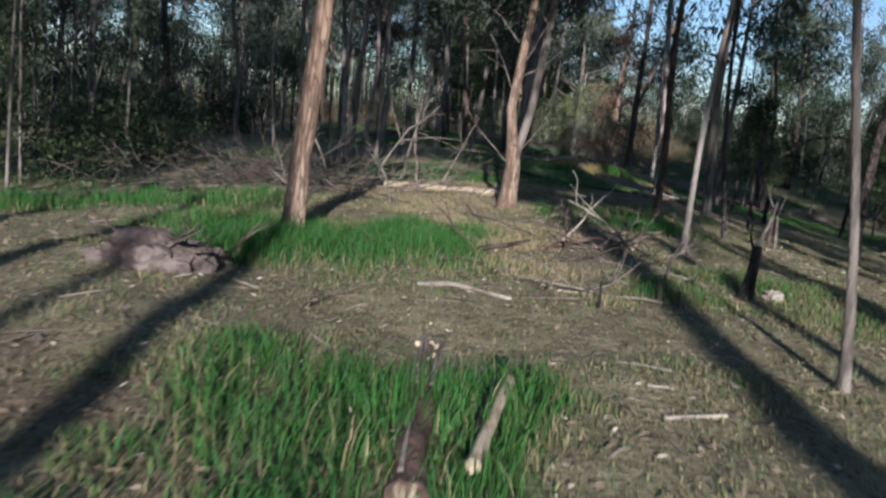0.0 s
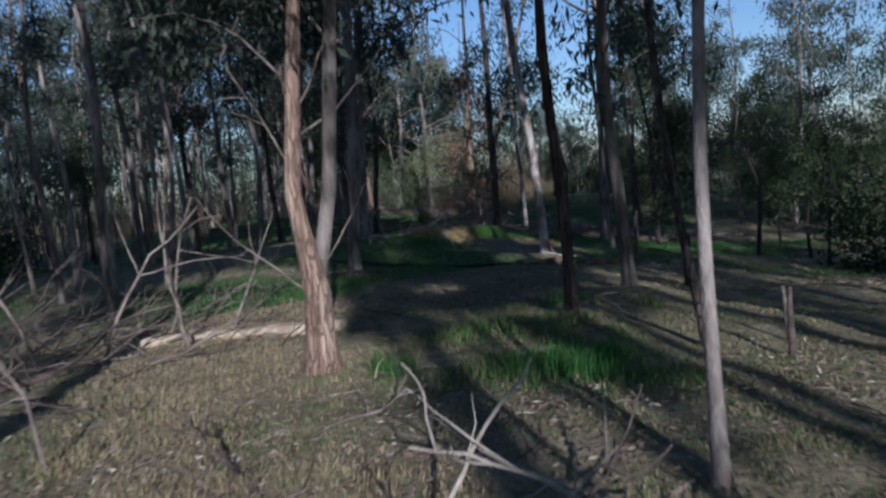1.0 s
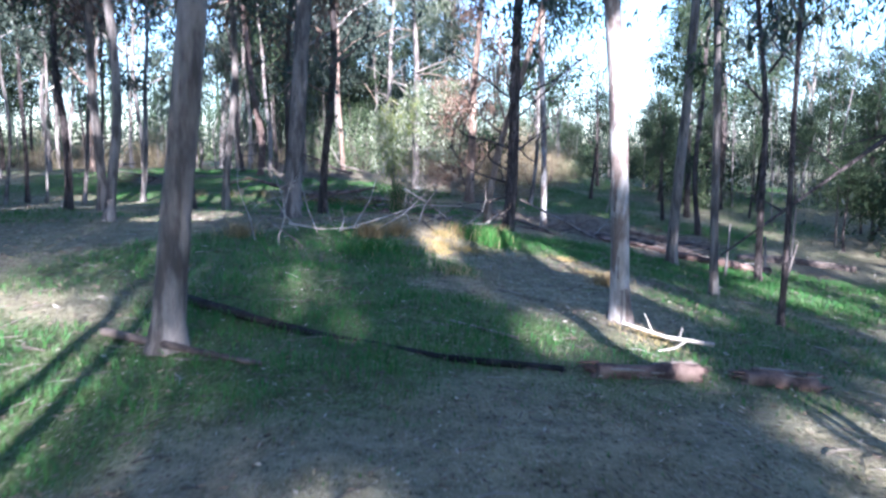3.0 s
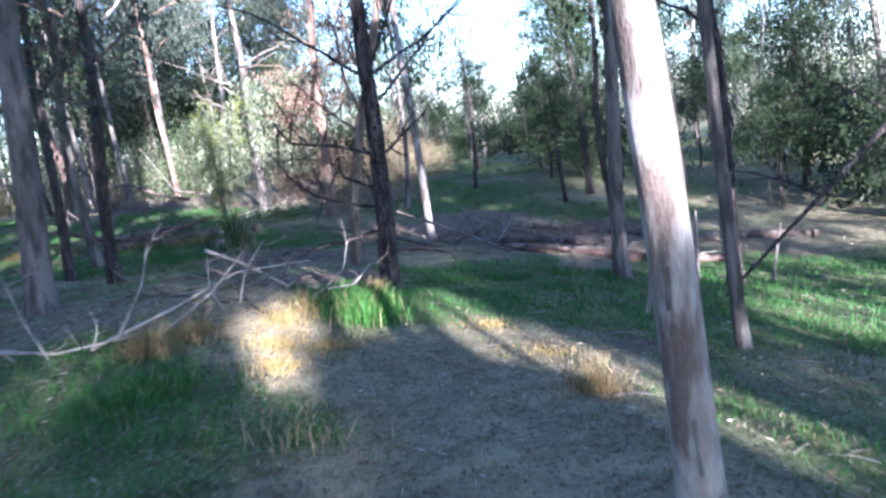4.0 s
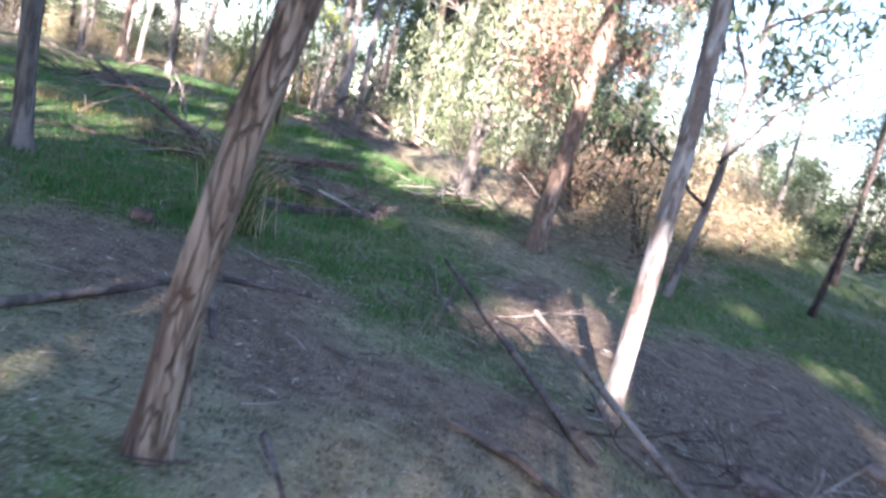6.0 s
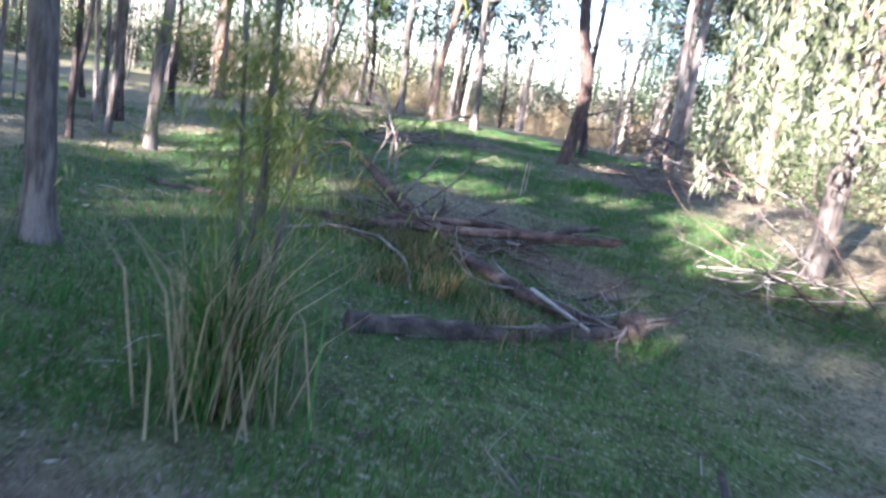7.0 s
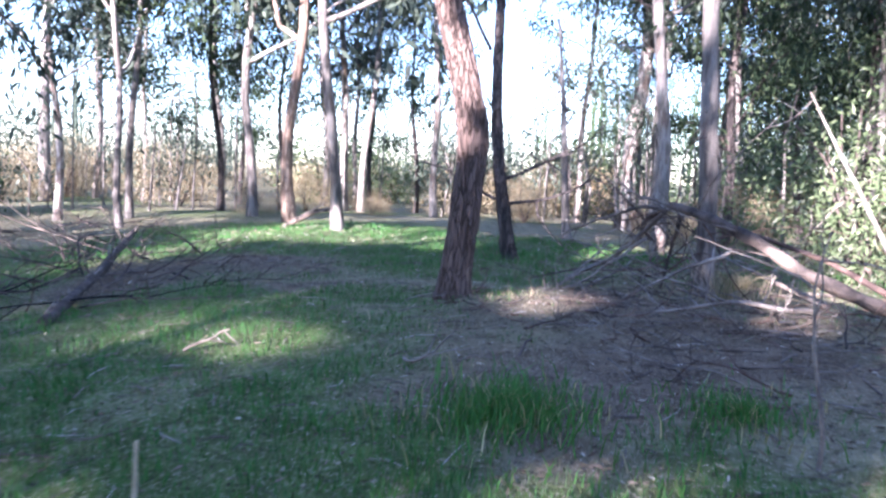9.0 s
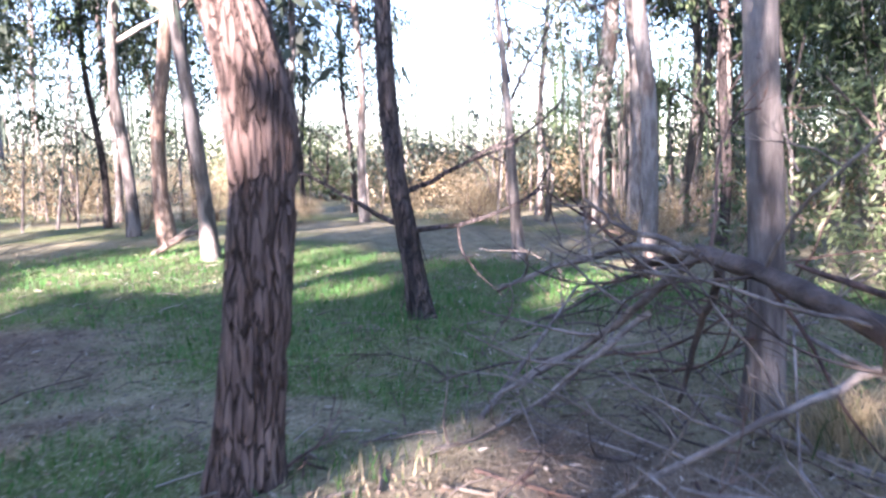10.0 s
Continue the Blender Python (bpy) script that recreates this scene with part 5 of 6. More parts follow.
# slope of bare soil
fallen("fallen_log", ((10.0, 30.0), (10.5, 28.9), (10.95, 27.9, .03), (12.6, 27.3)), .095, WOOD_RED, "long red-brown log on bare soil", taper=.8, seed=20, rough=.38)
fallen("fallen_log", ((10.65, 29.25), (11.2, 28.55, .02), (12.2, 27.95)), .065, WOOD_RED, "broken red-brown log beside a longer one", taper=.7, seed=51, rough=.4, end=WOOD_RED)
fallen("fallen_branch", ((9.9, 30.7), (10.3, 30.2, .04), (10.6, 29.6)), .032, WOOD_RED, "short broken branch on bare soil", "branch", .6, 52)
fallen("fallen_log", ((10.15, 31.6), (11.0, 30.85, .03), (12.3, 29.9)), .09, WOOD_DARK, "dark rotten log on bare soil", taper=.7, seed=21, rough=.2)
fallen("fallen_log", ((11.7, 32.9), (12.4, 32.0), (13.2, 30.5)), .08, WOOD_DARK, "dark rotten log on bare soil", taper=.8, seed=22, rough=.2)
fallen("fallen_log", ((13.3, 29.6), (14.4, 29.2), (15.6, 28.6)), .11, WOOD_DARK, "red-brown log on the far slope", taper=.8, seed=23, rough=.2)
fallen("fallen_branch", ((8.0, 30.15), (8.4, 30.0, .04), (8.8, 29.75)), .035, WOOD_DARK, "short dark branch on litter", "branch", .6, 24)
fallen("pole", ((9.85, 29.6), (9.1, 30.3, .30), (8.35, 31.0, .62)), .03, WOOD_DEAD, "thin pale pole leaning on debris", "pole", .7, 25)
fallen("pole", ((8.9, 30.5), (8.3, 31.9, .15), (7.6, 34.2, .20)), .028, WOOD_DARK, "long thin dead pole on the ground", "pole", .6, 26)
brush("brush_pile", 11.3, 29.2, 1.2, .12, 16, .9, (WOOD_RED, WOOD_DARK, WOOD_DEAD), "low scatter of dead branches on bare soil", 710)
brush("brush_pile", 9.7, 31.0, 1.1, .12, 16, .9, (WOOD_DARK, WOOD_RED, WOOD_DEAD), "low scatter of dead branches on bare soil", 730)
brush("brush_pile", 12.3, 31.6, 1.2, .12, 14, 1.0, (WOOD_RED, WOOD_DARK), "low scatter of dead branches on bare soil", 750)
brush("brush_pile", 8.2, 32.8, .6, .5, 10, 1.0, (WOOD_DARK, WOOD_DEAD), "small heap of sticks in a sunlit spot", 280)
brush("brush_pile", 8.9, 38.9, 1.4, 1.0, 16, 1.8, (WOOD_RED, WOOD_DEAD), "heap of dry branches under the reddish gum", 290)
fallen("fallen_log", ((4.2, 28.6), (5.7, 29.2), (6.2, 31.2), (6.8, 31.7)), .04, WOOD_DARK, "dark thin log edging the grass", taper=.8, seed=27)
fallen("stick", ((7.2, 29.3), (7.5, 28.7)), .02, WOOD_DARK, "short dark stick on litter", "stick", .7, 28)
fallen("stick", ((6.3, 30.9), (6.6, 30.2)), .025, WOOD_DARK, "short dark stick on litter", "stick", .7, 29)
fallen("tree_stump", ((10.55, 25.7, -.05), (10.6, 25.72, .95)), .025, BARK["pale"], "thin pale broken stem", "stump", .8, 30)
fallen("stick", ((11.75, 25.7, -.03), (12.0, 25.74, .8)), .02, WOOD_DEAD, "pale stick leaning upright", "stick", .8, 31)
fallen("tree_stump", ((12.8, 27.8, -.05), (12.78, 27.85, .7)), .022, BARK["pale"], "thin pale broken stem", "stump", .8, 32)
fallen("stone", ((5.18, 32.0, .0), (5.32, 32.05, .02)), .08, WOOD_RED, "small red-brown lump of rotten wood", "wood lump", .9, 33)

# the fallen tree in the glade
fallen("fallen_log", ((5.3, 34.3), (5.75, 34.9), (6.4, 36.15)), .085, WOOD_DARK, "rotten log ending at a torn root plate", taper=1.0, seed=34, rough=.2)
clod("root_plate", 6.5, 36.25, (.15, .13, .19), WOOD_DARK, "dark weathered root plate of a fallen tree", "root plate", 6, 9, WOOD_DEAD)
fallen("fallen_log", ((6.4, 36.2), (5.65, 36.1, .04), (4.9, 36.6, .05), (4.1, 37.2, .08), (3.42, 37.72, .10)), .072, WOOD_RED, "long weathered trunk of the fallen tree", taper=.75, seed=35, rough=.18)
ft = thing("fallen_tree", 3.45, 37.7, float(earth(3.45, 37.7)), "dead fallen tree with arching bare limbs", "fallen tree")
s = Shape()
arc = curve_through(((0, 0, .10), (-.6, .30, .30), (-1.2, .62, .47), (-1.65, .88, .56), (-2.0, 1.05, .50), (-2.45, 1.2, .22)), 34)
s.tube(arc, np.linspace(.072, .02, 34), 12, ridges(.1, 9, 6))
part("trunk", s.mesh("trunk"), WOOD_RED, ft)
for k, (q, way, ln, r) in enumerate(((17, (-.9, -.5, .02), 1.1, .022), (23, (-1, -.2, -.10), 1.0, .020), (5, (-.6, .85, .55), 1.8, .020), (2, (.1, .2, 1), .75, .024), (8, (-.1, .5, .9), .7, .018), (0, (.5, .5, .5), 1.0, .02), (12, (-.3, .6, .7), .8, .016))):
    bare_limb(ft, arc[q], way, ln, r, WOOD_DEAD, 180 + k, "limb", 2, split=True)
fallen("fallen_log", ((.9, 36.35, -.03), (2.65, 36.9, -.035), (3.3, 36.9, .0), (3.9, 36.95, .12), (4.7, 37.15, .20), (5.7, 37.95, .26)), .062, WOOD_RED, "red-brown split log across the glade", taper=.6, seed=36, rough=.26, end=WOOD_RED)
fallen("fallen_log", ((4.6, 37.8), (4.85, 38.5, .06), (4.95, 39.7, .04)), .042, WOOD_DARK, "dark broken log piece", taper=.8, seed=37, rough=.2)
fallen("fallen_branch", ((3.1, 36.15), (3.7, 36.05, .16), (4.3, 36.0, .22), (4.75, 35.75, .14), (5.0, 35.5)), .018, WOOD_DEAD, "thin pale arched branch in grass", "branch", .6, 38)
fallen("stick", ((3.95, 38.1), (3.8, 39.2, .02)), .02, WOOD_DARK, "pale flat stick on litter", "stick", .7, 39)
fallen("stick", ((5.7, 36.15, .12), (6.35, 35.75, .10)), .020, WOOD_PALE, "pale stick beside the log", "stick", .7, 40)
fallen("stick", ((4.9, 39.4), (5.4, 39.5)), .02, WOOD_DARK, "short weathered stick in grass", "stick", .7, 41)
brush("brush_pile", 7.1, 39.3, .9, .8, 16, 1.1, (WOOD_PALE, WOOD_DEAD, WOOD_DARK), "pale dead branches under the weeping tree", 810)
brush("brush_pile", 4.1, 37.9, .8, .25, 6, .8, (WOOD_DARK, WOOD_DEAD), "dead twigs heaped on the fallen tree", 310)
brush("brush_pile", 3.35, 37.6, .7, .4, 7, .9, (WOOD_RED, WOOD_DEAD, WOOD_DARK), "dead branches heaped at the fallen trunk", 1040)
brush("brush_pile", 4.3, 36.95, .9, .3, 16, .7, (WOOD_RED, WOOD_DARK, WOOD_RED), "ragged reddish bark and sticks along the split log", 1130, thick=.010)
brush("brush_pile", 4.5, 37.7, .9, .18, 14, .8, (WOOD_DARK, WOOD_RED, WOOD_DEAD), "low scatter of dead branches on bare soil", 1070)
brush("brush_pile", 5.7, 36.4, .7, .25, 12, .7, (WOOD_DARK, WOOD_DEAD), "broken dead roots and sticks by the log", 1100)
fallen("fallen_log", ((3.6, 37.15, .10), (4.5, 37.35, .22), (5.3, 38.0, .18)), .05, WOOD_RED, "red-brown split log lying on the brush", taper=.5, seed=66, rough=.26, end=WOOD_RED)
brush("brush_pile", -1.9, 44.8, 1.3, .6, 26, 1.5, (WOOD_DARK, WOOD_DARK, CHAR), "dark heap of dead branches on the rise", 330)
brush("brush_pile", -3.4, 46.5, 1.3, .5, 14, 1.7, (WOOD_DARK,), "dark heap of dead branches on the rise", 350)
fallen("fallen_log", ((-.5, 43.5), (-2.0, 45.2, .15), (-3.9, 47.3, .35)), .06, WOOD_DARK, "long dark bough in the brush", taper=.5, seed=42)
brush("brush_pile", -9.5, 50.2, 1.5, .8, 14, 1.9, (WOOD_RED, WOOD_DARK), "heap of reddish dead branches at the trees", 370)
for k, (bx, by, h) in enumerate(((3.36, 40.75, .50), (3.24, 41.15, .47))):
    fallen("upright_stick", ((bx, by, -.03), (bx + .01, by + .01, h)), .012, WOOD_CUT, "thin pale upright dead stem", "stick", .6, 43 + k, group="upright stems")
for k, (bx, by, way, ln) in enumerate(((-1.0, 41.3, (.5, .2, .35), .6), (1.2, 43.3, (.6, 0, .3), .5), (5.0, 43.05, (.1, 0, 1), 1.0), (3.2, 40.7, (-.1, .1, 1), .5), (2.65, 43.7, (.6, -.5, .02), .6))):
    dead_branch("dead_twig", (bx, by), way, ln, .012, WOOD_DEAD, "thin pale dead twig in the grass", 190 + k, 1, group="dead twigs")

# the big broken bough by the bent tree
bough = thing("broken_bough", 5.75, 46.0, float(earth(5.75, 46.0)), "big broken bough arching down to the ground", "bough")
s = Shape()
lift_ = float(earth(5.75, 46.0))
arc = curve_through(((0, 0, .05), (-.55, .1, .38 - lift_ + .35), (-1.05, .18, .70 - lift_ + .22), (-1.35, .2, .97 - lift_ + .14), (-1.65, .3, 1.18 - lift_ + .06), (-1.95, .6, 1.32 - lift_), (-2.2, .82, 1.36 - lift_)), 34)
s.tube(arc, np.linspace(.058, .040, 34) * (1 + .12 * np.sin(np.arange(34) * 1.3)), 16, ridges(.14, 9, 6))
part("trunk", s.mesh("trunk"), WOOD_DARK, bough)
for k, (ways, r, mat) in enumerate((
        (((-2.2, .82, 1.34), (-2.4, .95, 1.12), (-2.75, 1.1, .82), (-3.2, .93, .56)), .026, WOOD_DEAD),
        (((-2.45, 1.0, 1.05), (-2.7, .85, .80), (-2.95, .6, .56)), .018, WOOD_DEAD),
        (((-2.15, .8, 1.34), (-2.55, 1.25, 1.30), (-3.1, 1.6, 1.12), (-3.5, 1.75, .95)), .024, WOOD_DEAD),
        (((-2.2, .8, 1.36), (-2.5, 1.0, 1.42), (-2.75, 1.0, 1.58)), .016, WOOD_DEAD),
        (((-2.2, .85, 1.32), (-2.6, 1.5, 1.2), (-2.85, 2.4, 1.02), (-2.9, 3.3, .82)), .030, WOOD_RED),
        (((-2.1, .8, 1.30), (-2.2, 1.1, .95), (-2.3, 1.2, .56)), .022, WOOD_DARK),
        (((-1.5, .25, 1.05), (-1.9, -.05, .85), (-2.3, -.2, .60)), .018, WOOD_DEAD),
        (((-.9, .15, .62), (-1.5, -.3, .68), (-2.0, -.5, .57)), .024, WOOD_DEAD),
        (((-.6, .1, .42), (-1.2, .5, .5), (-2.1, .9, .58)), .028, WOOD_DEAD))):
    line = curve_through([(x, y, z - lift_) for x, y, z in ways], 12) + np.cumsum(rng.normal(0, .008, (12, 3)), 0)
    c = Shape()
    c.tube(line, np.linspace(r, r * .5, 12), 8)
    limb_ = part("limb", c.mesh("limb"), mat, bough)
    for q in (4, 6, 8, 10):
        bare_limb(limb_, line[q], (rng.uniform(-1, .4), rng.uniform(-.6, .6), rng.uniform(-.4, .5)), rng.uniform(.3, .8), r * .45, mat, 1400 + 10 * k + q, "twig", 1)
for k in range(7):
    q = arc[int(rng.integers(12, 34))]
    bare_limb(bough, q, (rng.uniform(-1, .3), rng.uniform(-.5, .5), rng.uniform(-.5, .3)), rng.uniform(.5, 1.2), .010, (WOOD_DARK, WOOD_DEAD, WOOD_RED)[k % 3], 400 + k, "limb", 2)
fallen("fallen_branch", ((6.6, 46.9), (5.4, 47.6, .35), (4.9, 48.6, 1.35), (4.5, 49.2, 2.1)), .03, WOOD_DEAD, "pale leaning dead limb behind the bough", "branch", .5, 45)
brush("brush_pile", 2.7, 48.2, 1.1, .5, 9, 1.3, (WOOD_DARK, WOOD_RED, WOOD_DARK), "spread of dead branches by the bent tree", 430)
brush("brush_pile", 3.6, 49.4, 1.0, .7, 12, 1.3, (WOOD_RED, WOOD_DEAD), "reddish heap of dead branches", 450)
fallen("fallen_branch", ((2.6, 46.6), (2.55, 47.4, .10), (2.4, 49.0, .30)), .018, WOOD_DEAD, "pale straight dead branch", "branch", .6, 46)
fallen("fallen_branch", ((2.8, 46.9), (2.9, 47.9, .12), (2.75, 49.0, .2)), .014, WOOD_DEAD, "pale straight dead branch", "branch", .6, 47)
fallen("fallen_branch", ((4.2, 46.0), (4.0, 46.3, .12), (3.95, 46.9, .5)), .010, WOOD_DEAD, "pale curved twig against the gum", "branch", .6, 48)
brush("brush_pile", 4.3, 47.4, 1.0, .2, 8, .9, (WOOD_DEAD, WOOD_RED, WOOD_DARK), "low scatter of dead branches by the pale gum", 870)
brush("brush_pile", 3.2, 46.6, .8, .12, 7, .8, (WOOD_DEAD, WOOD_DARK, WOOD_RED), "low scatter of dead sticks on straw", 890)
brush("brush_pile", 5.2, 46.2, .8, .15, 8, .8, (WOOD_RED, WOOD_DEAD), "low scatter of reddish sticks on bare soil", 910)
fallen("fallen_branch", ((4.9, 46.9), (4.2, 47.5, .22), (3.5, 48.3, .42)), .026, WOOD_DEAD, "pale straight dead branch", "branch", .5, 64)
fallen("fallen_branch", ((5.6, 47.3), (4.8, 47.9, .35), (3.9, 48.3, .6)), .032, WOOD_RED, "reddish dead branch lying on the brush", "branch", .5, 65)
for k, (bx, by) in enumerate(((3.4, 44.9), (4.6, 44.6), (5.3, 45.3), (2.5, 45.9), (4.1, 45.7))):
    brush("brush_pile", bx, by, .8, .08, 11, .55, (WOOD_DARK, WOOD_DEAD, WOOD_RED), "low scatter of dead sticks on bare soil", 930 + 20 * k, thick=.007)
brush("brush_pile", 3.1, 45.9, 1.1, .08, 13, .5, (WOOD_DEAD, WOOD_DARK, WOOD_RED), "thin scatter of twigs by the bent tree", 770, thick=.005)
brush("brush_pile", 4.6, 44.9, 1.0, .08, 18, .5, (WOOD_DARK, WOOD_DEAD), "thin scatter of twigs on bare soil", 790, thick=.005)
fallen("fallen_log", ((-5.3, 52.2), (-4.3, 51.9, .28), (-3.7, 51.6, .3)), .06, WOOD_DARK, "dark bent log before the gums", taper=.7, seed=49)


# ---- tufts ----
def blades(x, y, high, wide, tone, g, lean=.35, dry=0.0):
    """Grass blades as arrays: three faces each, curved over."""
    n = len(x)
    z = earth(x, y) - .01
    a, b = g.uniform(0, 6.283, n), g.uniform(0, 6.283, n)
    out = lean * high * g.uniform(.2, 1.5, n)
    base = np.stack([x, y, z], 1)
    side = np.stack([np.cos(a), np.sin(a), 0 * a], 1) * (wide / 2)[:, None]
    over = np.stack([np.cos(b), np.sin(b), 0 * b], 1)
    up = np.array((0, 0, 1.0))
    mid = base + up * (high * .6)[:, None] + over * (out * .35)[:, None]
    tip = base + up * (high * g.uniform(.8, 1, n))[:, None] + over * out[:, None]
    v = np.stack([base - side, base + side, mid + side * .7, mid - side * .7, tip], 1).reshape(-1, 3)
    o = np.arange(n)[:, None] * 5
    loops = np.concatenate([o + np.array((0, 1, 2, 3)), o + np.array((3, 2, 4))], 1).ravel()
    return v, loops, np.tile((4, 3), n), np.repeat(tone, 5, 0)


def blade_mesh(name, v, loops, sizes, tone):
    me = mesh_of(name, v, loops, sizes)
    att = me.color_attributes.new("tint", "FLOAT_COLOR", "POINT")
    att.data.foreach_set("color", np.c_[tone, np.ones(len(tone))].astype(np.float32).ravel())
    me.materials.append(BLADE)
    return me


def tones(n, lush, straw, g, darker=None):
    dull = np.array((.20, .19, .095)) + g.normal(0, 1, (n, 1)) * (.045, .04, .02)
    # dull blades lose brightness by place, red and blue most
    if darker is not None:
        dull = dull * (1 - np.array((.45, .30, .40)) * darker[:, None])
    green = np.array((.042, .150, .036)) * g.uniform(.55, 1.3, (n, 1)) + g.uniform(0, 1, (n, 1)) * (.022, .016, .0)
    dry = np.array((.40, .33, .20)) * g.uniform(.6, 1.2, (n, 1))
    lush, straw = (g.uniform(0, 1, n) < lush)[:, None], (g.uniform(0, 1, n) < straw)[:, None]
    return np.clip(np.where(straw, dry, np.where(lush, green, dull)), .01, 1)


def tuft(x, y, radius, high, count, straw, label, seed, wide=.008, lean=.8, name="grass_tuft", hue=(1, 1, 1)):
    g = np.random.default_rng(seed)
    a, r = g.uniform(0, 6.283, count), radius * np.abs(g.normal(0, .6, count))
    ob = thing(name, x, y, float(earth(x, y)), label, "grass tuft")
    for kind, share in (("green_foliage", 0.0), ("dry_foliage", 1.0)):
        some = a[::2] if share == 0 else a[1::2]
        far_out = r[::2] if share == 0 else r[1::2]
        if straw in (0, 1):
            share = .85 if straw else .06
        k = len(some)
        v, loops, sizes, tone = blades(x + far_out * np.cos(some), y + far_out * np.sin(some), high * g.uniform(.5, 1.1, k), np.full(k, wide), tones(k, 1 - share, share, g) * hue, g, lean)
        tagged(part(kind, blade_mesh(kind, v - np.array((x, y, float(earth(x, y)))), loops, sizes, tone), None, ob), kind="stuff")
    return ob


tuft(5.7, 32.85, .26, .95, 420, .35, "tall wispy green and straw-coloured reed clump", 1, .012, .45, "reed_clump")
fs = thing("feathery_sapling", 5.62, 33.05, float(earth(5.62, 33.05)), "slender sapling with drooping feathery yellow-green foliage", "sapling")
g = np.random.default_rng(77)
for k in range(5):
    top = np.array((g.normal(0, .32), g.normal(0, .32), g.uniform(2.3, 3.1)))
    line = curve_through(((.04 * k - .08, .02, -.05), top * (.35, .35, .5), top), 10) + np.cumsum(g.normal(0, .01, (10, 3)), 0)
    c = Shape()
    c.tube(line, np.linspace(.014, .004, 10), 6)
    stem = part("stem", c.mesh("stem"), BARK["grey"], fs)
    c = Shape()
    for q in range(34):
        p = line[int(g.integers(4, 10))] + g.normal(0, .05, 3)
        way, n = np.array((g.normal(0, .5), g.normal(0, .5), g.uniform(-1.0, .1))), 26
        f = g.uniform(0, .55, n)[:, None]
        at = p + way * f + np.array((0, 0, -.6)) * f * f + g.normal(0, .025, (n, 3))
        c.leaves(at, g.normal(0, .4, (n, 3)) + (0, 0, -.8), g.uniform(.05, .13, n), g.uniform(.006, .012, n), g)
    part("foliage", c.mesh("foliage", False), LEAF["feather"], stem, "drooping yellow-green feathery foliage")
tuft(.55, 7.35, .36, .07, 1300, 1.0, "flattened pale straw clump on the slope", 8, .014, 2.6, "straw_clump", hue=(1.35, 1.32, 1.3))
tuft(6.97, 22.5, .2, .15, 120, 1.0, "dry straw-coloured grass tuft", 2)
tuft(.28, 38.8, .22, .32, 350, 1.0, "dry orange-brown grass tuft", 3)
tuft(4.15, 46.9, .25, .34, 300, 1.0, "dry straw-coloured grass tuft", 4)
tuft(2.6, 38.0, .45, .30, 500, .8, "dry grass tuft beside the fallen tree", 5)
for k, (x, y, r, h) in enumerate(((4.45, 36.75, .3, .28), (4.15, 36.5, .35, .26), (3.45, 36.75, .3, .22), (4.8, 35.55, .4, .24), (.12, 38.95, .3, .3), (4.6, 36.25, .35, .24), (5.25, 35.7, .35, .26), (4.0, 36.75, .3, .2), (3.7, 37.3, .3, .22), (2.2, 38.6, .3, .24), (1.2, 38.4, .28, .26), (5.9, 35.3, .3, .24))):
    tuft(x, y, r, h, 320, .8, "dry brown grass tuft beside the fallen tree", 140 + k, hue=(.85, .72, .6))
for k, (x, y, r, h) in enumerate(((6.08, 24.98, .14, .24), (3.95, 23.95, .22, .24), (6.64, 21.95, .22, .22), (5.35, 24.45, .22, .2), (4.35, 24.1, .24, .2), (2.2, 24.1, .25, .25))):
    tuft(x, y, r, h, 320, 1, "withered orange-brown grass tuft by the bank", 60 + k, hue=(.92, .80, .64))
# straw tufts on the sunlit spots, with the sun's gold put into hue
for k, (x, y, r, h) in enumerate(((4.9, 23.75, .26, .10), (4.8, 23.2, .22, .09), (5.05, 24.25, .22, .09), (5.3, 23.6, .3, .08), (6.85, 22.9, .3, .06), (6.8, 23.9, .28, .06), (5.9, 19.3, .4, .06))):
    tuft(x, y, r, h, 420, 1, "low straw tuft on the bank, tinted sunlit gold", 80 + k, hue=(1.05, .95, .68))
for k, (x, y, r, h, n) in enumerate(((5.75, 24.3, .34, .30, 1300), (6.0, 24.6, .22, .24, 500), (3.9, 23.0, .5, .16, 900), (3.6, 43.1, .5, .17, 1500), (3.05, 10.4, .3, .2, 700), (4.63, 43.6, .4, .12, 700))):
    tuft(x, y, r, h, n, 0, "mound of fresh bright green grass", 70 + k, .009, .6, hue=(1.25, 1.25, 1.1))
tuft(4.7, 21.9, .3, .2, 260, .9, "dry grass tuft on the bank", 7)

# ---- grass, litter ----
def scatter(n, reach_from, reach_to, g):
    """Points beside the walk, between two distances from its line."""
    line = np.stack([np.interp(np.linspace(0, 1, 400), np.linspace(0, 1, len(WALK)), WALK[:, k]) for k in range(2)], 1)
    head = np.stack([line[-1] + (-.45 * q, .9 * q) for q in np.linspace(.2, 10, 60)])
    line = np.r_[line[line[:, 1] > 1.0], head]
    q = line[g.integers(0, len(line), n)]
    side, r = g.choice((-1, 1), n), g.uniform(reach_from, reach_to, n)
    return q[:, 0] + side * r, q[:, 1] + g.normal(0, .5, n)


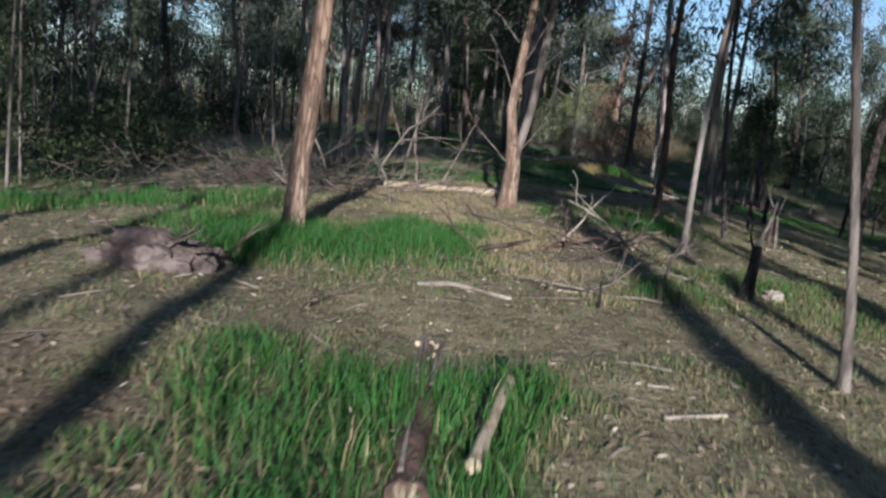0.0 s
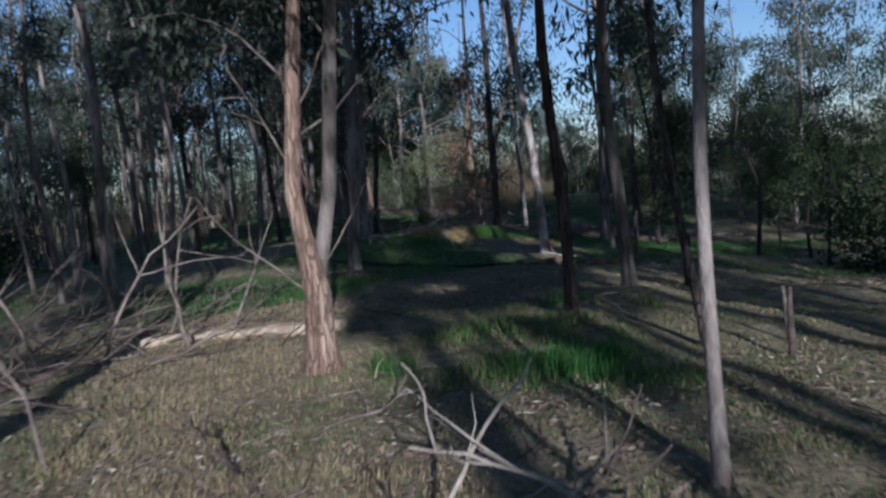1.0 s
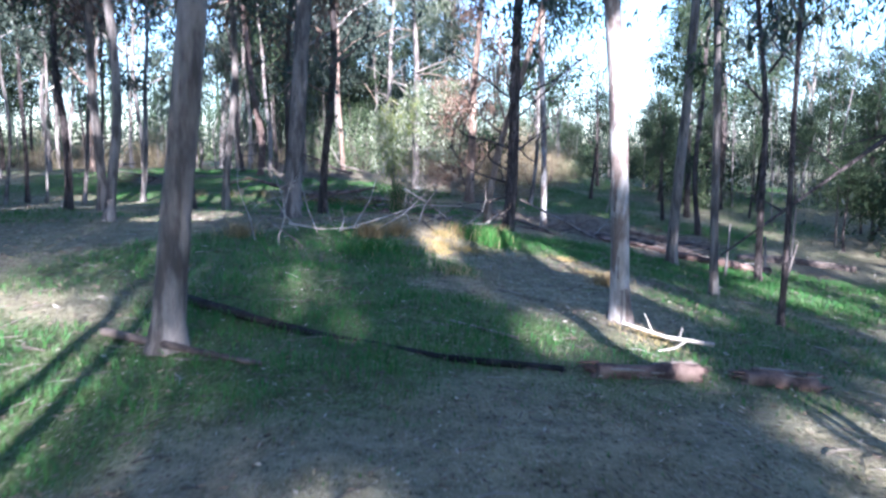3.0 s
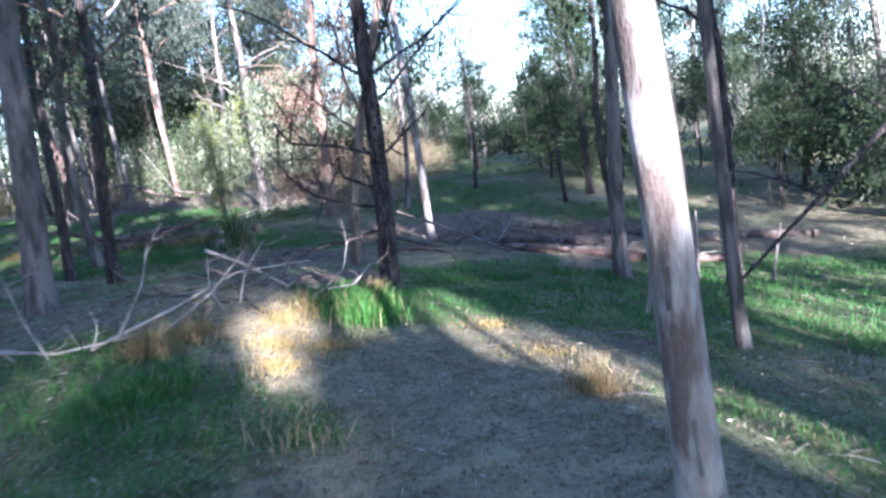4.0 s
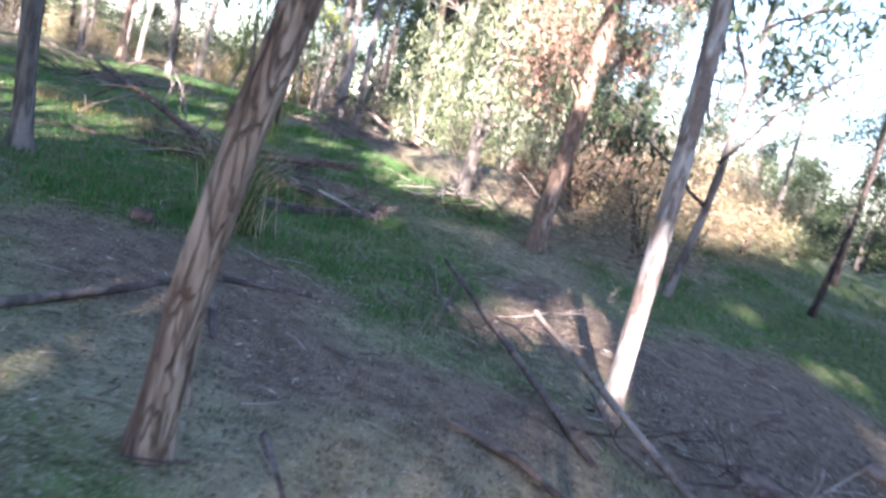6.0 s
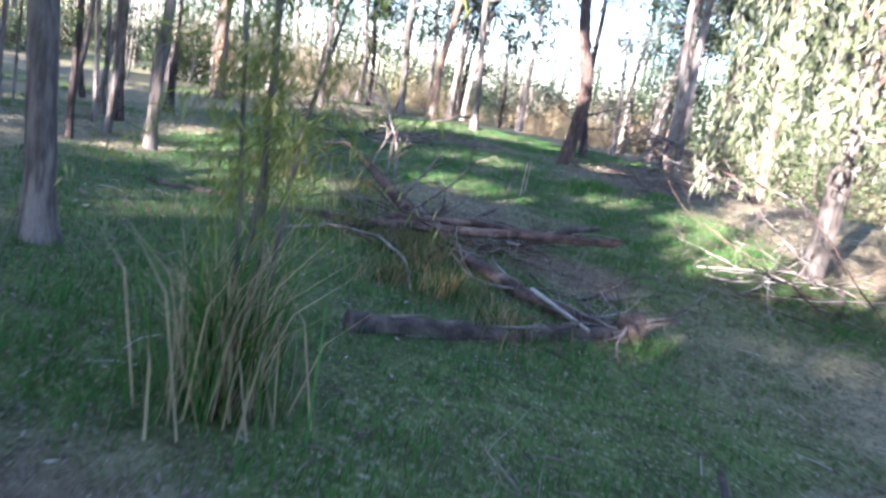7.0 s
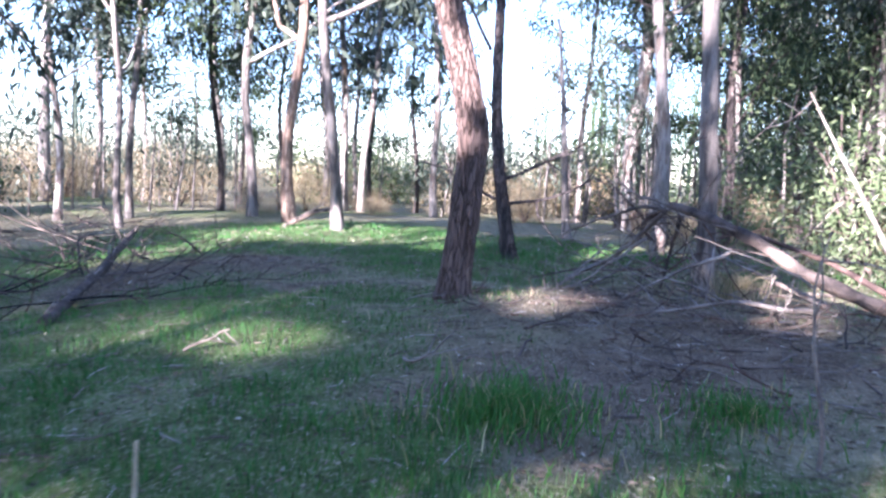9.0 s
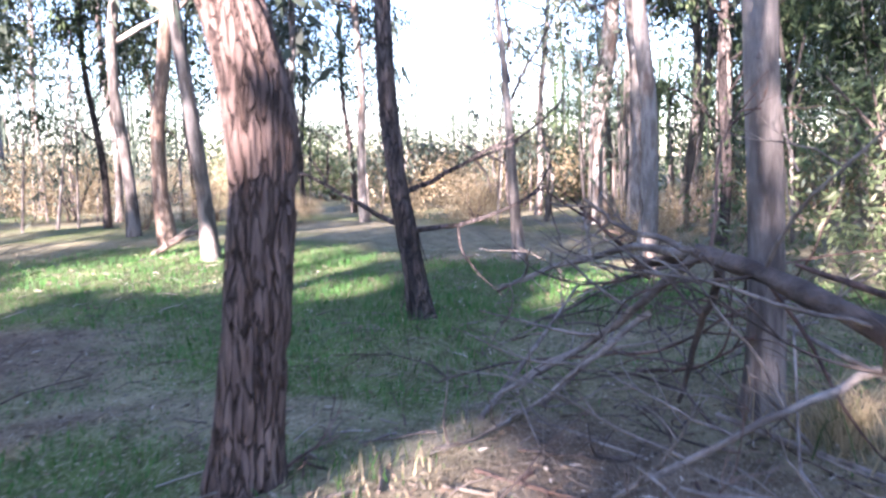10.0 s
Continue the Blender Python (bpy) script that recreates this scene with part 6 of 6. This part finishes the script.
all_v, all_l, all_s, all_t, count = [], [], [], [], 0
g = np.random.default_rng(21)
for n, r0, r1, scale, stop in ((215000, 0, 3.2, 1.05, 99), (120000, 0, 4.5, 1.0, 15), (150000, 3.0, 8.5, 1.35, 99), (80000, 8, 20, 2.1, 99)):
    x, y = scatter(n, r0, r1, g)
    if stop < 90:
        y = 1.2 + (y - y.min()) * (stop - 1.2) / np.ptp(y)
        x = np.interp(y, WALK[:, 1], WALK[:, 0]) + g.uniform(-r1, r1, n)
    lush, bare, straw = cover(x, y)
    clump = vnoise(x, y, .28, 22)
    keep = g.uniform(0, 1, n) < (.2 + .8 * np.clip(lush + .75 * straw + .55, 0, 1) * (.35 + .65 * smooth(clump, .3, .65))) * (1 - .88 * bare)
    x, y, lush, straw, clump = x[keep], y[keep], lush[keep], straw[keep], clump[keep]
    high = (.03 + .055 * lush + .02 * straw + (.008 + .09 * lush) * (y < 16)) * (.5 + .9 * clump) * g.uniform(.5, 1.35, len(x)) * scale ** .4
    # dull blades get darker and greener from y 15 to 20
    v, loops, sizes, tone = blades(x, y, high, .0065 * scale * g.uniform(.7, 1.4, len(x)), tones(len(x), .25 + .75 * lush, (.10 + .02 * (y < 16)) * (1 - lush) + .6 * straw * (1 - .7 * lush), g, smooth(y, 15, 20)), g, .5)
    all_v.append(v), all_l.append(loops + count), all_s.append(sizes), all_t.append(tone)
    count += len(v)
grass = new("grass", blade_mesh("grass", np.concatenate(all_v), np.concatenate(all_l), np.concatenate(all_s), np.concatenate(all_t)))
tagged(grass, "patchy green and straw-coloured woodland grass", "grass", kind="stuff")

LITTER = material("leaf_litter", (.09, .064, .048), (.265, .205, .15), (.52, .47, .39), 3, island=True, rough=.8, share=.10)
s, g = Shape(), np.random.default_rng(23)
for n, r0, r1, size in ((125000, 0, 4, .048), (40000, 4, 12, .08)):
    x, y = scatter(n, r0, r1, g)
    lush, bare, straw = cover(x, y)
    keep = g.uniform(0, 1, n) < .25 + (.75 - .4 * smooth(y, 15, 20)) * bare + .3 * (1 - lush)
    x, y = x[keep], y[keep]
    k = len(x)
    way = g.normal(0, 1, (k, 3)) * (1, 1, .22)
    s.leaves(np.stack([x, y, earth(x, y) + g.uniform(.004, .03, k)], 1), way, size * g.uniform(.5, 1.5, k), size * .22 * g.uniform(.6, 1.4, k), g)
m = s.mesh("leaf_litter", False)
m.materials.append(LITTER)
tagged(new("leaf_litter", m), "scattered fallen gum leaves and bark flakes", "litter", kind="stuff")

s = Shape()
x, y = scatter(7500, 0, 7, g)
for px_, py_ in zip(x, y):
    a, ln = g.uniform(0, 6.283), g.uniform(.05, .30)
    p, q = np.array((px_, py_)), np.array((px_ + math.cos(a) * ln, py_ + math.sin(a) * ln))
    mid = (p + q) / 2 + g.normal(0, ln * .08, 2)
    r = g.uniform(.002, .006)
    s.tube([(*p, float(earth(*p)) + r), (*mid, float(earth(*mid)) + .015 + r), (*q, float(earth(*q)) + r + g.uniform(0, .03))], (r, r * .9, r * .5), 4, caps=False)
m = s.mesh("twig_litter")
m.materials.append(material("dead_twigs", (.07, .055, .045), (.27, .23, .19), (.42, .38, .33), 3, island=True, rough=.85, share=.12))
tagged(new("twig_litter", m), "small dead twigs strewn over the ground", "litter", kind="stuff")
